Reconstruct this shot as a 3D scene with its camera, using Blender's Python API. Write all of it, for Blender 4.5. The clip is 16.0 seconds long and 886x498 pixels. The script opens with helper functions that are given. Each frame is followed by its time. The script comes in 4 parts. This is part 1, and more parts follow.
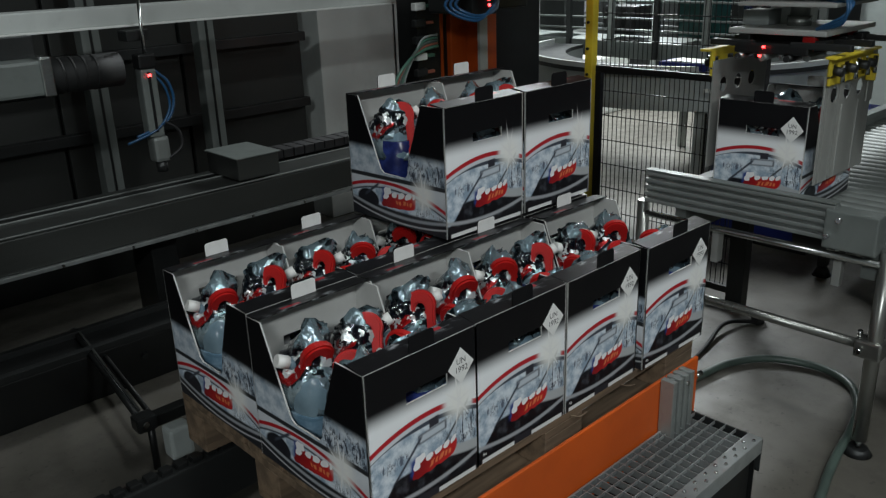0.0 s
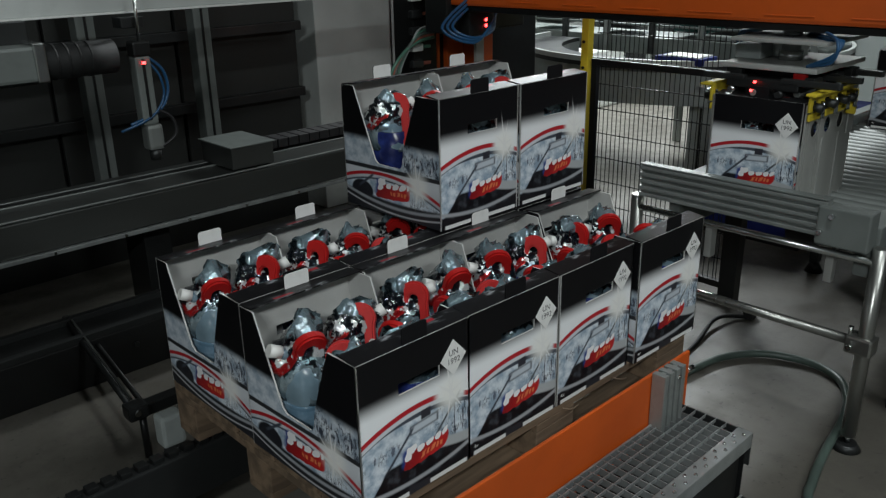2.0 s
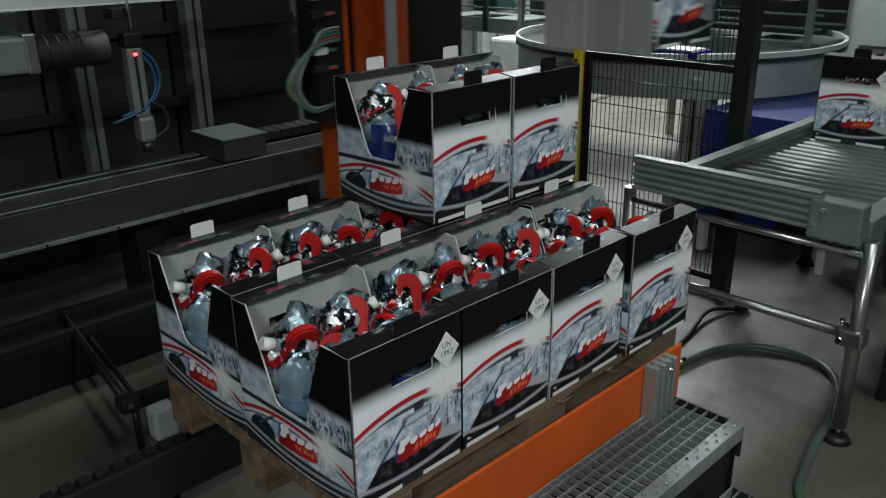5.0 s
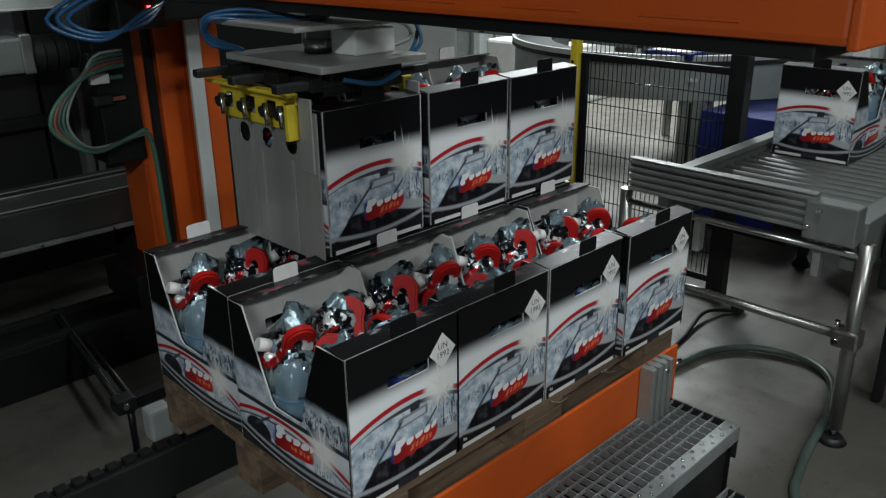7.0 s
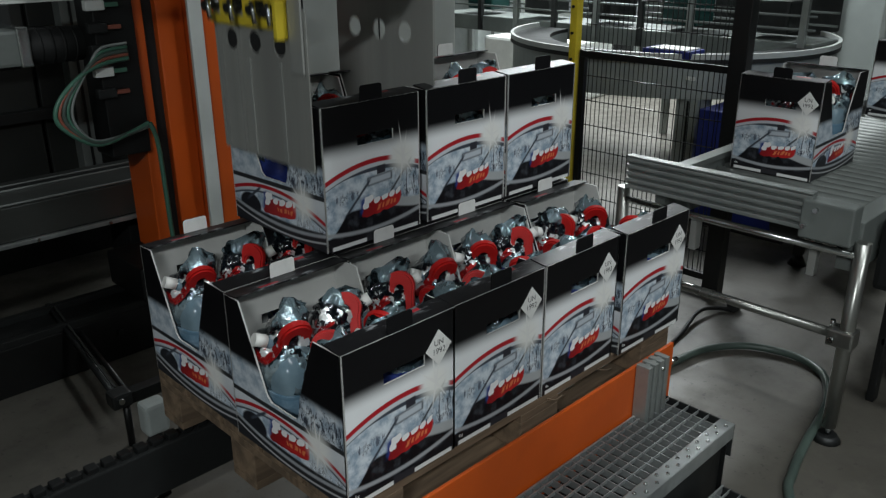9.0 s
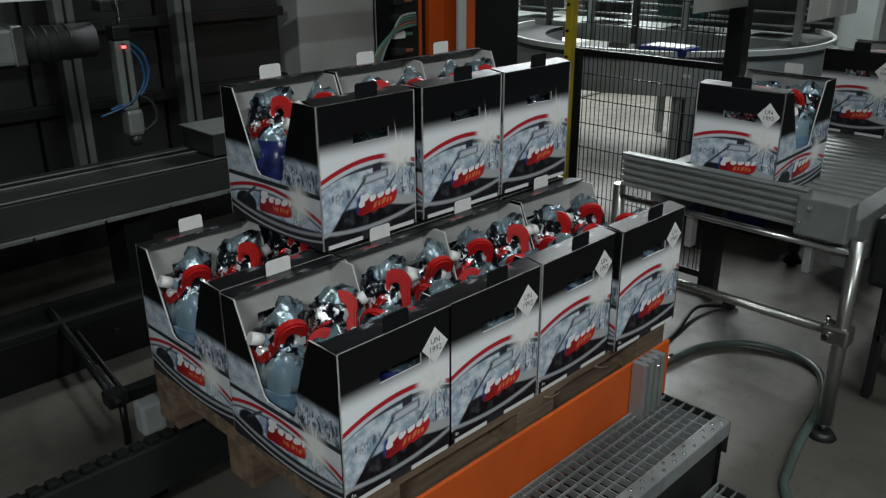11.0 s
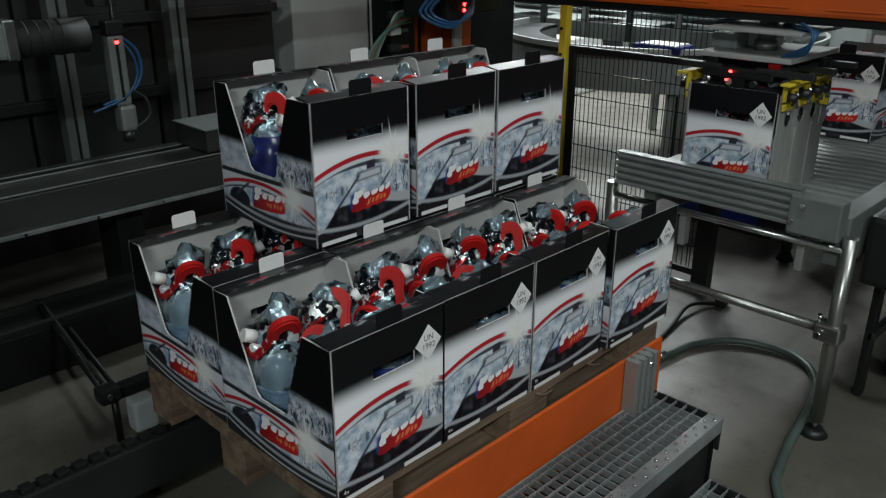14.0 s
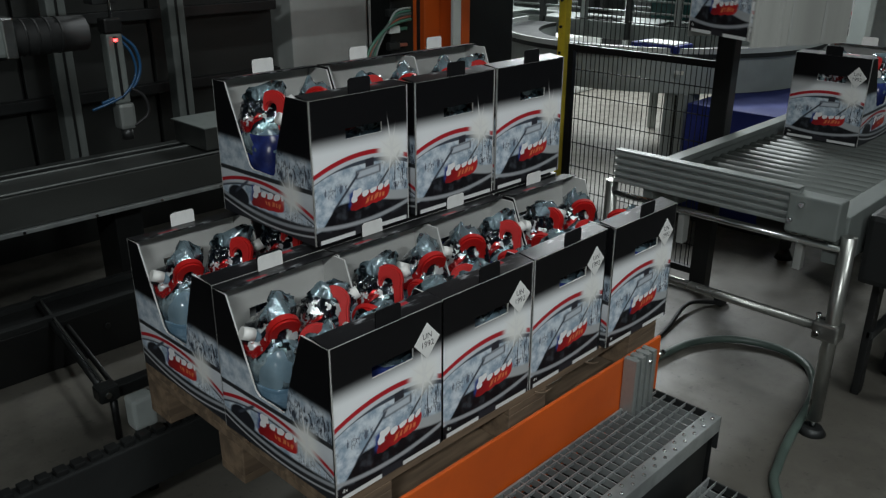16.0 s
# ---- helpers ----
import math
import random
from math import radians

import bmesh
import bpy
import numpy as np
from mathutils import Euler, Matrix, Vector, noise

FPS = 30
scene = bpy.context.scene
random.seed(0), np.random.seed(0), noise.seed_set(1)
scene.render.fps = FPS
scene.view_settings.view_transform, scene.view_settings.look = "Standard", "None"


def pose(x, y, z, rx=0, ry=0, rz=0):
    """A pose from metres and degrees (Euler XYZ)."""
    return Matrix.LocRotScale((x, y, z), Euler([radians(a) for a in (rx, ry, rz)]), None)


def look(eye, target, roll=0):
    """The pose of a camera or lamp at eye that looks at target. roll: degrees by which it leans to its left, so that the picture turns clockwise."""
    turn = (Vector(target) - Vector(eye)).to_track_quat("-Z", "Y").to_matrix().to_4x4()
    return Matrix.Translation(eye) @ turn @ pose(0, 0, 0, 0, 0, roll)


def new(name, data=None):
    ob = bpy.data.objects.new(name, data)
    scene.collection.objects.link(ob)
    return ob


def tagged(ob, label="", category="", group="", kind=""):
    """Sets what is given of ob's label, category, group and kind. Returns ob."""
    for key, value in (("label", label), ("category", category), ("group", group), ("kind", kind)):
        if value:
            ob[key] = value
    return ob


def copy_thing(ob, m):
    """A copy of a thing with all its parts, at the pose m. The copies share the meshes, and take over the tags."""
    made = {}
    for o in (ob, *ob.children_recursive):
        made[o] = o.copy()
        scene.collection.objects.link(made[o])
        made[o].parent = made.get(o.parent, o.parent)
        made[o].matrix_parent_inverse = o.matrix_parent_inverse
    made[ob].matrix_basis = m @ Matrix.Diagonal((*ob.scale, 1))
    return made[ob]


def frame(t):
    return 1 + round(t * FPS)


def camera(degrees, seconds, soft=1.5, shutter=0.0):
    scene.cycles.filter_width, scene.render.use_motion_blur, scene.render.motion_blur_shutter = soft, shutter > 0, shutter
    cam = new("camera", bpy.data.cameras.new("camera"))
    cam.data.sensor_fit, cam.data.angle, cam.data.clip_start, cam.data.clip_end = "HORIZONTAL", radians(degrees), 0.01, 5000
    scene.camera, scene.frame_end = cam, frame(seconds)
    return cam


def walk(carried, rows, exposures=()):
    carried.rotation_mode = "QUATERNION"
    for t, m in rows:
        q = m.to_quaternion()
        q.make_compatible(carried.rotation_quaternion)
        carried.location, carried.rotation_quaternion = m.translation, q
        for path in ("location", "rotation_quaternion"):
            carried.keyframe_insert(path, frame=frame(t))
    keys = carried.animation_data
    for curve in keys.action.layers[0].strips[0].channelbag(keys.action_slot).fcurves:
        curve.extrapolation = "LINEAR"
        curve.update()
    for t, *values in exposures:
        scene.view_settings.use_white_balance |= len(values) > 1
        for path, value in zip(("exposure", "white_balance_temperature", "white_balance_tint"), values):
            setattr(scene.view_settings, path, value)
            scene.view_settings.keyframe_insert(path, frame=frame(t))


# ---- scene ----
cam = camera(56.8, 16.0, soft=1.3, shutter=0.5)
EYE = (-0.798, -1.076, 1.069)      # the camera stands and only turns
PATH = [
    (0, EYE, (0.4886, 0.2953, 0.3877), -1.90),
    (0.5, EYE, (0.4894, 0.2915, 0.3816), -1.71),
    (1, EYE, (0.4893, 0.2886, 0.3756), -1.39),
    (1.5, EYE, (0.4903, 0.2859, 0.3722), -1.27),
    (2, EYE, (0.4944, 0.2800, 0.3684), -1.09),
    (2.5, EYE, (0.4982, 0.2740, 0.3638), -0.93),
    (3, EYE, (0.5008, 0.2690, 0.3590), -0.80),
    (3.5, EYE, (0.5004, 0.2673, 0.3551), -0.73),
    (4, EYE, (0.4985, 0.2673, 0.3517), -0.87),
    (6.5, EYE, (0.5076, 0.2594, 0.3535), -0.71),
    (7, EYE, (0.5088, 0.2582, 0.3534), -0.68),
    (7.5, EYE, (0.5112, 0.2556, 0.3528), -0.61),
    (8, EYE, (0.5131, 0.2521, 0.3499), -0.40),
    (8.5, EYE, (0.5125, 0.2514, 0.3476), -0.25),
    (9, EYE, (0.5122, 0.2507, 0.3456), -0.22),
    (11.5, EYE, (0.5203, 0.2397, 0.3402), -0.27),
    (12, EYE, (0.5227, 0.2367, 0.3393), -0.21),
    (12.5, EYE, (0.5248, 0.2339, 0.3381), -0.07),
    (13, EYE, (0.5264, 0.2317, 0.3369), 0.06),
    (13.5, EYE, (0.5269, 0.2302, 0.3352), 0.07),
    (14, EYE, (0.5269, 0.2299, 0.3346), 0.08),
    (14.5, EYE, (0.5268, 0.2291, 0.3331), 0.09),
    (15, EYE, (0.5260, 0.2292, 0.3320), 0.03),
    (15.5, EYE, (0.5259, 0.2292, 0.3316), 0.06),
    (16, EYE, (0.5279, 0.2268, 0.3309), 0.16),
]
walk(cam, [(t, look(eye, target, roll)) for t, eye, target, roll in PATH])

FLOOR = -0.47      # hall floor; the pallet's deck is z = 0
ROLL = 0.24        # top of the roller conveyor
BH = 0.345         # carton height
# ---- world and light ----
world = bpy.data.worlds.new("hall_world")
scene.world = world
world.use_nodes = True
world.node_tree.nodes["Background"].inputs[0].default_value = (0.62, 0.75, 0.85, 1)
world.node_tree.nodes["Background"].inputs[1].default_value = 0.02
scene.view_settings.exposure = 0.18


def added_tube_light(x, y, z, lx, ly, watts):
    """An added hall luminaire, out of view: housing, diffuser and the lamp that it holds."""
    top = tagged(new("ceiling_light"), "unseen long white fluorescent luminaire added under the hall ceiling", "ceiling light", "hall lights")
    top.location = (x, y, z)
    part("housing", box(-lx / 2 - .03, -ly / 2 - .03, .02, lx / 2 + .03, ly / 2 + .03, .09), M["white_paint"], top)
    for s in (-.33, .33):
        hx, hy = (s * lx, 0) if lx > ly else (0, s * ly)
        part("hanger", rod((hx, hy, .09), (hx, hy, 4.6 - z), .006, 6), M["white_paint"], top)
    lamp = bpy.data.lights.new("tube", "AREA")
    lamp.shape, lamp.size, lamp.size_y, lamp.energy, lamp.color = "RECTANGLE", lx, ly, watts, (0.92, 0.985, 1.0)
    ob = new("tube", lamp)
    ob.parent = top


# ---- materials ----
M = {}


class Graph:
    """Short names for shader nodes."""

    def __init__(self, name):
        self.mat = bpy.data.materials.new(name)
        self.mat.use_nodes = True
        self.tree = self.mat.node_tree
        self.bsdf = self.tree.nodes["Principled BSDF"]
        M[name] = self.mat

    def put(self, socket, value):
        if isinstance(value, bpy.types.NodeSocket):
            self.tree.links.new(value, socket)
        elif isinstance(value, tuple) and len(value) == 3 and socket.type == "RGBA":
            socket.default_value = (*value, 1)
        else:
            socket.default_value = value

    def math(self, op, a, b=0.0, c=0.0):
        n = self.tree.nodes.new("ShaderNodeMath")
        n.operation = op
        for s, v in zip(n.inputs, (a, b, c)):
            self.put(s, v)
        return n.outputs[0]

    def add(self, a, b): return self.math("ADD", a, b)
    def sub(self, a, b): return self.math("SUBTRACT", a, b)
    def mul(self, a, b): return self.math("MULTIPLY", a, b)

    def step(self, x, lo, hi, a=0.0, b=1.0):
        n = self.tree.nodes.new("ShaderNodeMapRange")
        n.interpolation_type = "SMOOTHSTEP"
        for i, v in enumerate((x, lo, hi, a, b)):
            self.put(n.inputs[i], v)
        return n.outputs[0]

    def band(self, x, lo, hi, soft=.006):
        return self.mul(self.step(x, lo - soft, lo + soft), self.step(x, hi - soft, hi + soft, 1.0, 0.0))

    def rect(self, u, v, u0, u1, v0, v1, soft=.006):
        return self.mul(self.band(u, u0, u1, soft), self.band(v, v0, v1, soft))

    def mix(self, f, a, b):
        n = self.tree.nodes.new("ShaderNodeMix")
        n.data_type = "RGBA"
        self.put(n.inputs[0], f), self.put(n.inputs[6], a), self.put(n.inputs[7], b)
        return n.outputs[2]

    def coord(self, kind="Object", scale=(1, 1, 1)):
        n = self.tree.nodes.new("ShaderNodeTexCoord")
        m = self.tree.nodes.new("ShaderNodeMapping")
        m.inputs["Scale"].default_value = scale
        self.put(m.inputs[0], n.outputs[kind])
        return m.outputs[0]

    def uv(self):
        n = self.tree.nodes.new("ShaderNodeTexCoord")
        s = self.tree.nodes.new("ShaderNodeSeparateXYZ")
        self.put(s.inputs[0], n.outputs["UV"])
        return s.outputs[0], s.outputs[1]

    def noise(self, vec, scale, detail=4.0, rough=.6):
        n = self.tree.nodes.new("ShaderNodeTexNoise")
        self.put(n.inputs["Vector"], vec)
        n.inputs["Scale"].default_value, n.inputs["Detail"].default_value, n.inputs["Roughness"].default_value = scale, detail, rough
        return n.outputs[0]

    def random(self):
        return self.tree.nodes.new("ShaderNodeObjectInfo").outputs["Random"]

    def bump(self, height, strength=.2, dist=.002):
        n = self.tree.nodes.new("ShaderNodeBump")
        n.inputs["Strength"].default_value, n.inputs["Distance"].default_value = strength, dist
        self.put(n.inputs["Height"], height)
        self.put(self.bsdf.inputs["Normal"], n.outputs[0])

    def done(self, colour, rough=.5, metal=0.0, **more):
        self.put(self.bsdf.inputs["Base Color"], colour)
        self.put(self.bsdf.inputs["Roughness"], rough)
        self.put(self.bsdf.inputs["Metallic"], metal)
        for k, v in more.items():
            self.put(self.bsdf.inputs[k.replace("_", " ")], v)
        return self.mat


def worn(name, colour, rough=.45, metal=0.0, grain=60, dirt=.35, relief=.15, stretch=(1, 1, 1), kind="Object", **more):
    """A surface with fine grain, larger stains and a little relief."""
    g = Graph(name)
    p = g.coord(kind, stretch)
    fine, wide = g.noise(p, grain, 5), g.noise(p, grain / 14, 3)
    dark = tuple(c * (1 - dirt) for c in colour)
    light = tuple(min(1, c * (1 + dirt * .35)) for c in colour)
    col = g.mix(g.step(wide, .35, .68), dark, light)
    col = g.mix(g.mul(g.step(fine, .45, .75), .35), col, tuple(c * .75 for c in colour))
    g.bump(fine, relief, .001)
    return g.done(col, g.step(wide, .3, .7, rough * 1.2, rough * .8), metal, **more)


worn("black_steel", (.015, .016, .016), .42, .3, 40)
worn("dark_steel", (.045, .048, .048), .42, .6, 30)
worn("grey_paint", (.30, .33, .32), .45, 0, 25, .25)
worn("light_grey", (.55, .58, .56), .45, 0, 20, .2)
worn("white_paint", (.75, .77, .74), .4, 0, 30, .15)
worn("aluminium", (.32, .345, .33), .44, .55, 50, .25, .1, (1, 1, 1))
worn("plate_steel", (.42, .43, .41), .36, .3, 22, .22, .08, (1, 1, .25))
worn("brushed_sheet", (.40, .405, .38), .33, .35, 16, .25, .06, (1, 3, .12))
worn("galvanised", (.40, .425, .42), .40, .6, 70, .4, .25)
worn("roller_steel", (.15, .165, .155), .55, .3, 50, .3, .1)
worn("rail_steel", (.085, .09, .085), .34, .55, 26, .35, .1, (.3, 1, 1))
worn("motor_black", (.009, .010, .010), .6, 0, 40)
worn("rail_grey", (.17, .19, .18), .5, .2, 30, .3)
worn("stainless", (.38, .385, .36), .28, .9, 40, .3, .06, (1, 1, .2))
worn("chrome", (.62, .64, .63), .22, 1, 40, .2, .05)
worn("orange_paint", (.57, .092, .010), .42, 0, 18, .22, .08)
worn("yellow_paint", (.72, .56, .04), .45, 0, 40, .35)
worn("blue_paint", (.010, .022, .17), .7, 0, 25, .3)
worn("blue_hose", (.016, .075, .17), .35, 0, 40, .1)
worn("green_hose", (.065, .17, .12), .45, 0, 40, .1)
worn("red_hose", (.28, .09, .06), .45, 0, 40, .1)
worn("grey_hose", (.075, .105, .09), .45, 0, 60, .3)
worn("rubber", (.015, .015, .016), .6, 0, 60)
worn("pallet_wood", (.18, .125, .08), .75, 0, 34, .45, .5, (1, 9, 9))
worn("red_plastic", (.43, .010, .009), .48, 0, 40, .15, Specular_IOR_Level=.3)
worn("cap_plastic", (.75, .75, .72), .4, 0, 60, .1)
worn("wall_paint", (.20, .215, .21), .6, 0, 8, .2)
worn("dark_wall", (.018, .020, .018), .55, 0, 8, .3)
worn("label_paper", (.78, .78, .76), .55, 0, 60, .08)
worn("ink", (.02, .02, .02), .5, 0, 60, .1)
worn("green_glass", (.02, .07, .065), .15, 0, 10, .3)


def floor_material():
    g = Graph("floor_concrete")
    p = g.coord()
    wide, mid, fine = g.noise(p, 1.1, 4), g.noise(p, 9, 5), g.noise(p, 90, 3)
    col = g.mix(g.step(wide, .3, .7), (.080, .074, .062), (.128, .120, .102))
    col = g.mix(g.mul(g.step(mid, .5, .75), .45), col, (.058, .055, .047))
    speck = g.noise(p, 38, 2)
    col = g.mix(g.mul(g.step(speck, .64, .70), .5), col, (.035, .033, .028))
    col = g.mix(g.mul(g.step(g.noise(p, 3.2, 5, .7), .56, .66), .4), col, (.15, .142, .122))
    g.bump(fine, .12, .002)
    g.done(col, g.step(mid, .3, .7, .38, .6))


def board_material():
    g = Graph("grey_board")
    p = g.coord()
    g.bump(g.noise(p, 160), .1, .001)
    g.done(g.mix(g.noise(p, 14), (.44, .44, .42), (.56, .56, .54)), .6)
    g = Graph("black_board")
    p = g.coord()
    g.bump(g.noise(p, 30), .1, .002)
    g.done(g.mix(g.noise(p, 18), (.004, .004, .005), (.010, .010, .011)), .58, Specular_IOR_Level=.15)


def fold_material():
    """Black top fold with a silvery streak and a small red mark along its inner edge."""
    g = Graph("fold_print")
    p = g.coord()
    sep = g.tree.nodes.new("ShaderNodeSeparateXYZ")
    g.put(sep.inputs[0], p)
    x, y = sep.outputs[0], sep.outputs[1]
    col = g.mix(g.noise(p, 18), (.004, .004, .005), (.010, .010, .011))
    rays = g.noise(g.coord("Object", (26, 90, 1)), 1, 4, .7)
    near = g.mul(g.step(y, -.186, -.152), g.band(x, -.075, .125, .03))
    col = g.mix(g.mul(near, g.step(rays, .50, .74)), col, (.40, .42, .44))
    col = g.mix(g.rect(x, y, .035, .085, -.166, -.157, .002), col, (.38, .02, .03))
    g.bump(g.noise(p, 30), .1, .002)
    g.done(col, .42, Specular_IOR_Level=.35)


def red_badge(g, u, v, col, u0, u1, v0, v1):
    """The red badge with its name as plain bars: white above, orange below."""
    w, h = u1 - u0, v1 - v0
    n = g.tree.nodes.new("ShaderNodeCombineXYZ")
    g.put(n.inputs[0], u), g.put(n.inputs[1], v)
    wobble = g.mul(g.sub(g.noise(n.outputs[0], 16, 1), .5), .05)
    lean = g.add(g.add(u, wobble), g.mul(g.sub(v, v0), -.25))
    tilt = g.add(g.sub(v, g.mul(g.sub(u, u0), .08)), g.mul(wobble, .6))
    col = g.mix(g.rect(lean, tilt, u0 - .05 * w, u0 + .12 * w, v0 + .2 * h, v0 + 1.15 * h, .02), col, (.02, .05, .22))
    def blob(cx, cy, rx, ry, power=4):
        x, y = g.math("DIVIDE", g.sub(lean, u0 + cx * w), rx * w), g.math("DIVIDE", g.sub(tilt, v0 + cy * h), ry * h)
        e = g.add(g.math("POWER", g.math("ABSOLUTE", x), power), g.math("POWER", g.math("ABSOLUTE", y), power))
        return g.step(e, .80, 1.25, 1.0, 0.0)
    red = g.mix(g.step(lean, u0, u0 + .8 * w), (.24, .010, .014), (.48, .018, .018))
    col = g.mix(blob(.52, .40, .50, .44, 5), col, red)
    letters = blob(.10, .80, .075, .36, 5)
    for cx, cy, rx, ry in ((.17, .94, .09, .19), (.36, .74, .080, .17), (.57, .76, .085, .16), (.77, .77, .075, .17), (.93, .82, .045, .17)):
        letters = g.math("MAXIMUM", letters, blob(cx, cy, rx, ry, 2.5))
    col = g.mix(letters, col, (.82, .82, .82))
    low = g.mul(g.rect(lean, tilt, u0 + .42 * w, u0 + .93 * w, v0 + .20 * h, v0 + .46 * h), g.band(g.math("FRACT", g.math("DIVIDE", g.sub(lean, u0), .105 * w)), .2, .8, .08))
    return g.mix(low, col, (.70, .20, .08))


def star(g, u, v, col, cu, cv, aspect):
    """The white star with thin rays."""
    x, y = g.mul(g.sub(u, cu), aspect), g.sub(v, cv)
    r = g.math("SQRT", g.add(g.mul(x, x), g.mul(y, y)))
    col = g.mix(g.step(r, .035, .17, .95, 0.0), col, (.84, .84, .80))
    for a, length in ((98, .30), (78, .22), (140, .22), (-55, .2), (-100, .24), (20, .14)):
        c, s = math.cos(radians(a)), math.sin(radians(a))
        along = g.add(g.mul(x, c), g.mul(y, s))
        side = g.math("ABSOLUTE", g.sub(g.mul(x, s), g.mul(y, c)))
        taper = g.step(along, 0.0, length, .010, .0005)
        ray = g.mul(g.mul(g.step(g.sub(side, taper), -.003, .003, 1.0, 0.0), g.math("GREATER_THAN", along, 0.0)), g.step(along, length * .5, length, .8, 0.0))
        col = g.mix(ray, col, (.80, .80, .78))
    return col


def frost(g, u, v, scale_u):
    """Pale winter landscape with dark twigs."""
    n = g.tree.nodes.new("ShaderNodeCombineXYZ")
    g.put(n.inputs[0], g.mul(u, scale_u)), g.put(n.inputs[1], v)
    p = n.outputs[0]
    pale = g.mix(g.step(g.noise(p, 11, 6), .35, .65), (.27, .36, .45), (.66, .72, .77))
    return p, pale


def twigs(g, p, lo=.57):
    m = g.tree.nodes.new("ShaderNodeMapping")
    m.inputs["Scale"].default_value = (2.6, 1.0, 1.0)
    g.put(m.inputs[0], p)
    n = g.noise(m.outputs[0], 8, 6, .72)
    ridge = g.math("ABSOLUTE", g.sub(n, .5))
    return g.mul(g.step(ridge, .008, .026, 1.0, 0.0), g.step(g.noise(p, 6, 2), lo - .15, lo - .02))


def strokes(g, p, across, along, lo):
    """Upright dark brush strokes, as of reeds and trunks."""
    m = g.tree.nodes.new("ShaderNodeMapping")
    m.inputs["Scale"].default_value = (across, along, 1.0)
    g.put(m.inputs[0], p)
    return g.step(g.noise(m.outputs[0], 3, 4, .7), lo, lo + .04)


def art_end():
    g = Graph("carton_print_end")
    u, v = g.uv()
    p, pale = frost(g, u, v, .87)
    col = g.mix(g.step(v, .625, .755), (.82, .84, .85), (.004, .004, .005))
    h = g.add(g.add(.465, g.mul(u, .36)), g.mul(g.mul(u, u), -.335))
    d = g.sub(v, h)
    glass = g.mix(g.mul(twigs(g, p, .525), g.step(u, .58, .75)), pale, (.04, .05, .07))
    glass = g.mix(g.mul(g.mul(twigs(g, p, .56), g.band(v, .31, .40, .03)), g.step(u, .30, .4, .85, 0.0)), glass, (.10, .12, .15))
    glass = g.mix(g.mul(strokes(g, p, 16, 2.2, .54), g.rect(u, v, .74, 1.0, .25, .50, .03)), glass, (.03, .04, .06))
    glass = g.mix(g.mul(strokes(g, p, 12, 3, .55), g.rect(u, v, .07, .34, .32, .395, .02)), glass, (.10, .12, .16))
    col = g.mix(g.step(d, -.004, .004, 1.0, 0.0), col, (.60, .63, .66))
    col = g.mix(g.step(d, -.034, -.024, 1.0, 0.0), col, (.05, .06, .08))
    inner = g.sub(d, g.step(u, .1, .5, 0.0, -.022))
    col = g.mix(g.step(inner, -.040, -.030, 1.0, 0.0), col, glass)
    col = g.mix(g.mul(g.band(d, 0.0, .034, .004), g.step(u, .64, .72, 1.0, .0)), col, (.42, .014, .022))
    col = g.mix(g.mul(g.band(d, -.02, .014, .004), g.step(u, .93, .96)), col, (.42, .014, .022))
    # mirror
    tilt = g.sub(v, g.mul(u, .06))
    col = g.mix(g.rect(u, tilt, .53, .62, .44, .50), col, (.03, .03, .04))
    col = g.mix(g.rect(u, tilt, .425, .69, .375, .438, .01), col, (.05, .055, .07))
    col = g.mix(g.rect(u, tilt, .440, .675, .384, .428, .01), col, (.50, .55, .60))
    # pillar and dashboard lines
    col = g.mix(g.mul(g.band(g.sub(v, g.mul(u, .85)), .045, .072, .008), g.band(u, .18, .46, .02)), col, (.05, .06, .08))
    col = g.mix(g.mul(g.band(g.sub(v, g.mul(u, .9)), -.295, -.27, .008), g.band(u, .66, .9, .02)), col, (.06, .07, .08))
    # bonnet
    rise = g.step(u, .02, .26, .10, .255)
    fall = g.step(u, .42, 1.0, 0.0, -.09)
    top = g.add(rise, fall)
    streak = g.noise(p, 9, 3)
    col = g.mix(g.mul(g.step(g.sub(v, g.add(top, .07)), -.01, .01, 1.0, 0.0), g.step(u, .55, .8)), col, (.40, .42, .43))
    hood = g.mix(g.step(streak, .45, .7), (.006, .006, .008), (.045, .05, .06))
    col = g.mix(g.step(g.sub(v, top), -.012, .008, 1.0, 0.0), col, hood)
    uu = g.sub(u, .45)
    sag = g.add(.082, g.mul(g.mul(uu, uu), .20))
    col = g.mix(g.band(g.sub(v, sag), -.012, .016, .010), col, (.36, .38, .40))
    col = g.mix(g.band(g.sub(v, sag), -.085, -.032, .008), col, (.012, .012, .014))
    col = g.mix(g.mul(g.step(v, .026, .034, 1.0, 0.0), g.band(u, .05, .97, .01)), col, (.72, .73, .72))
    col = g.mix(g.rect(u, v, .40, .60, -.01, .05), col, (.03, .03, .035))
    col = red_badge(g, u, v, col, .345, .745, .180, .305)
    col = star(g, u, v, col, .815, .555, .87)
    col = g.mix(g.math("GREATER_THAN", g.math("ABSOLUTE", g.sub(u, .5)), .494), col, (.62, .62, .60))
    g.bump(g.noise(p, 5, 2), .05, .004)
    g.done(col, .40, Specular_IOR_Level=.3)


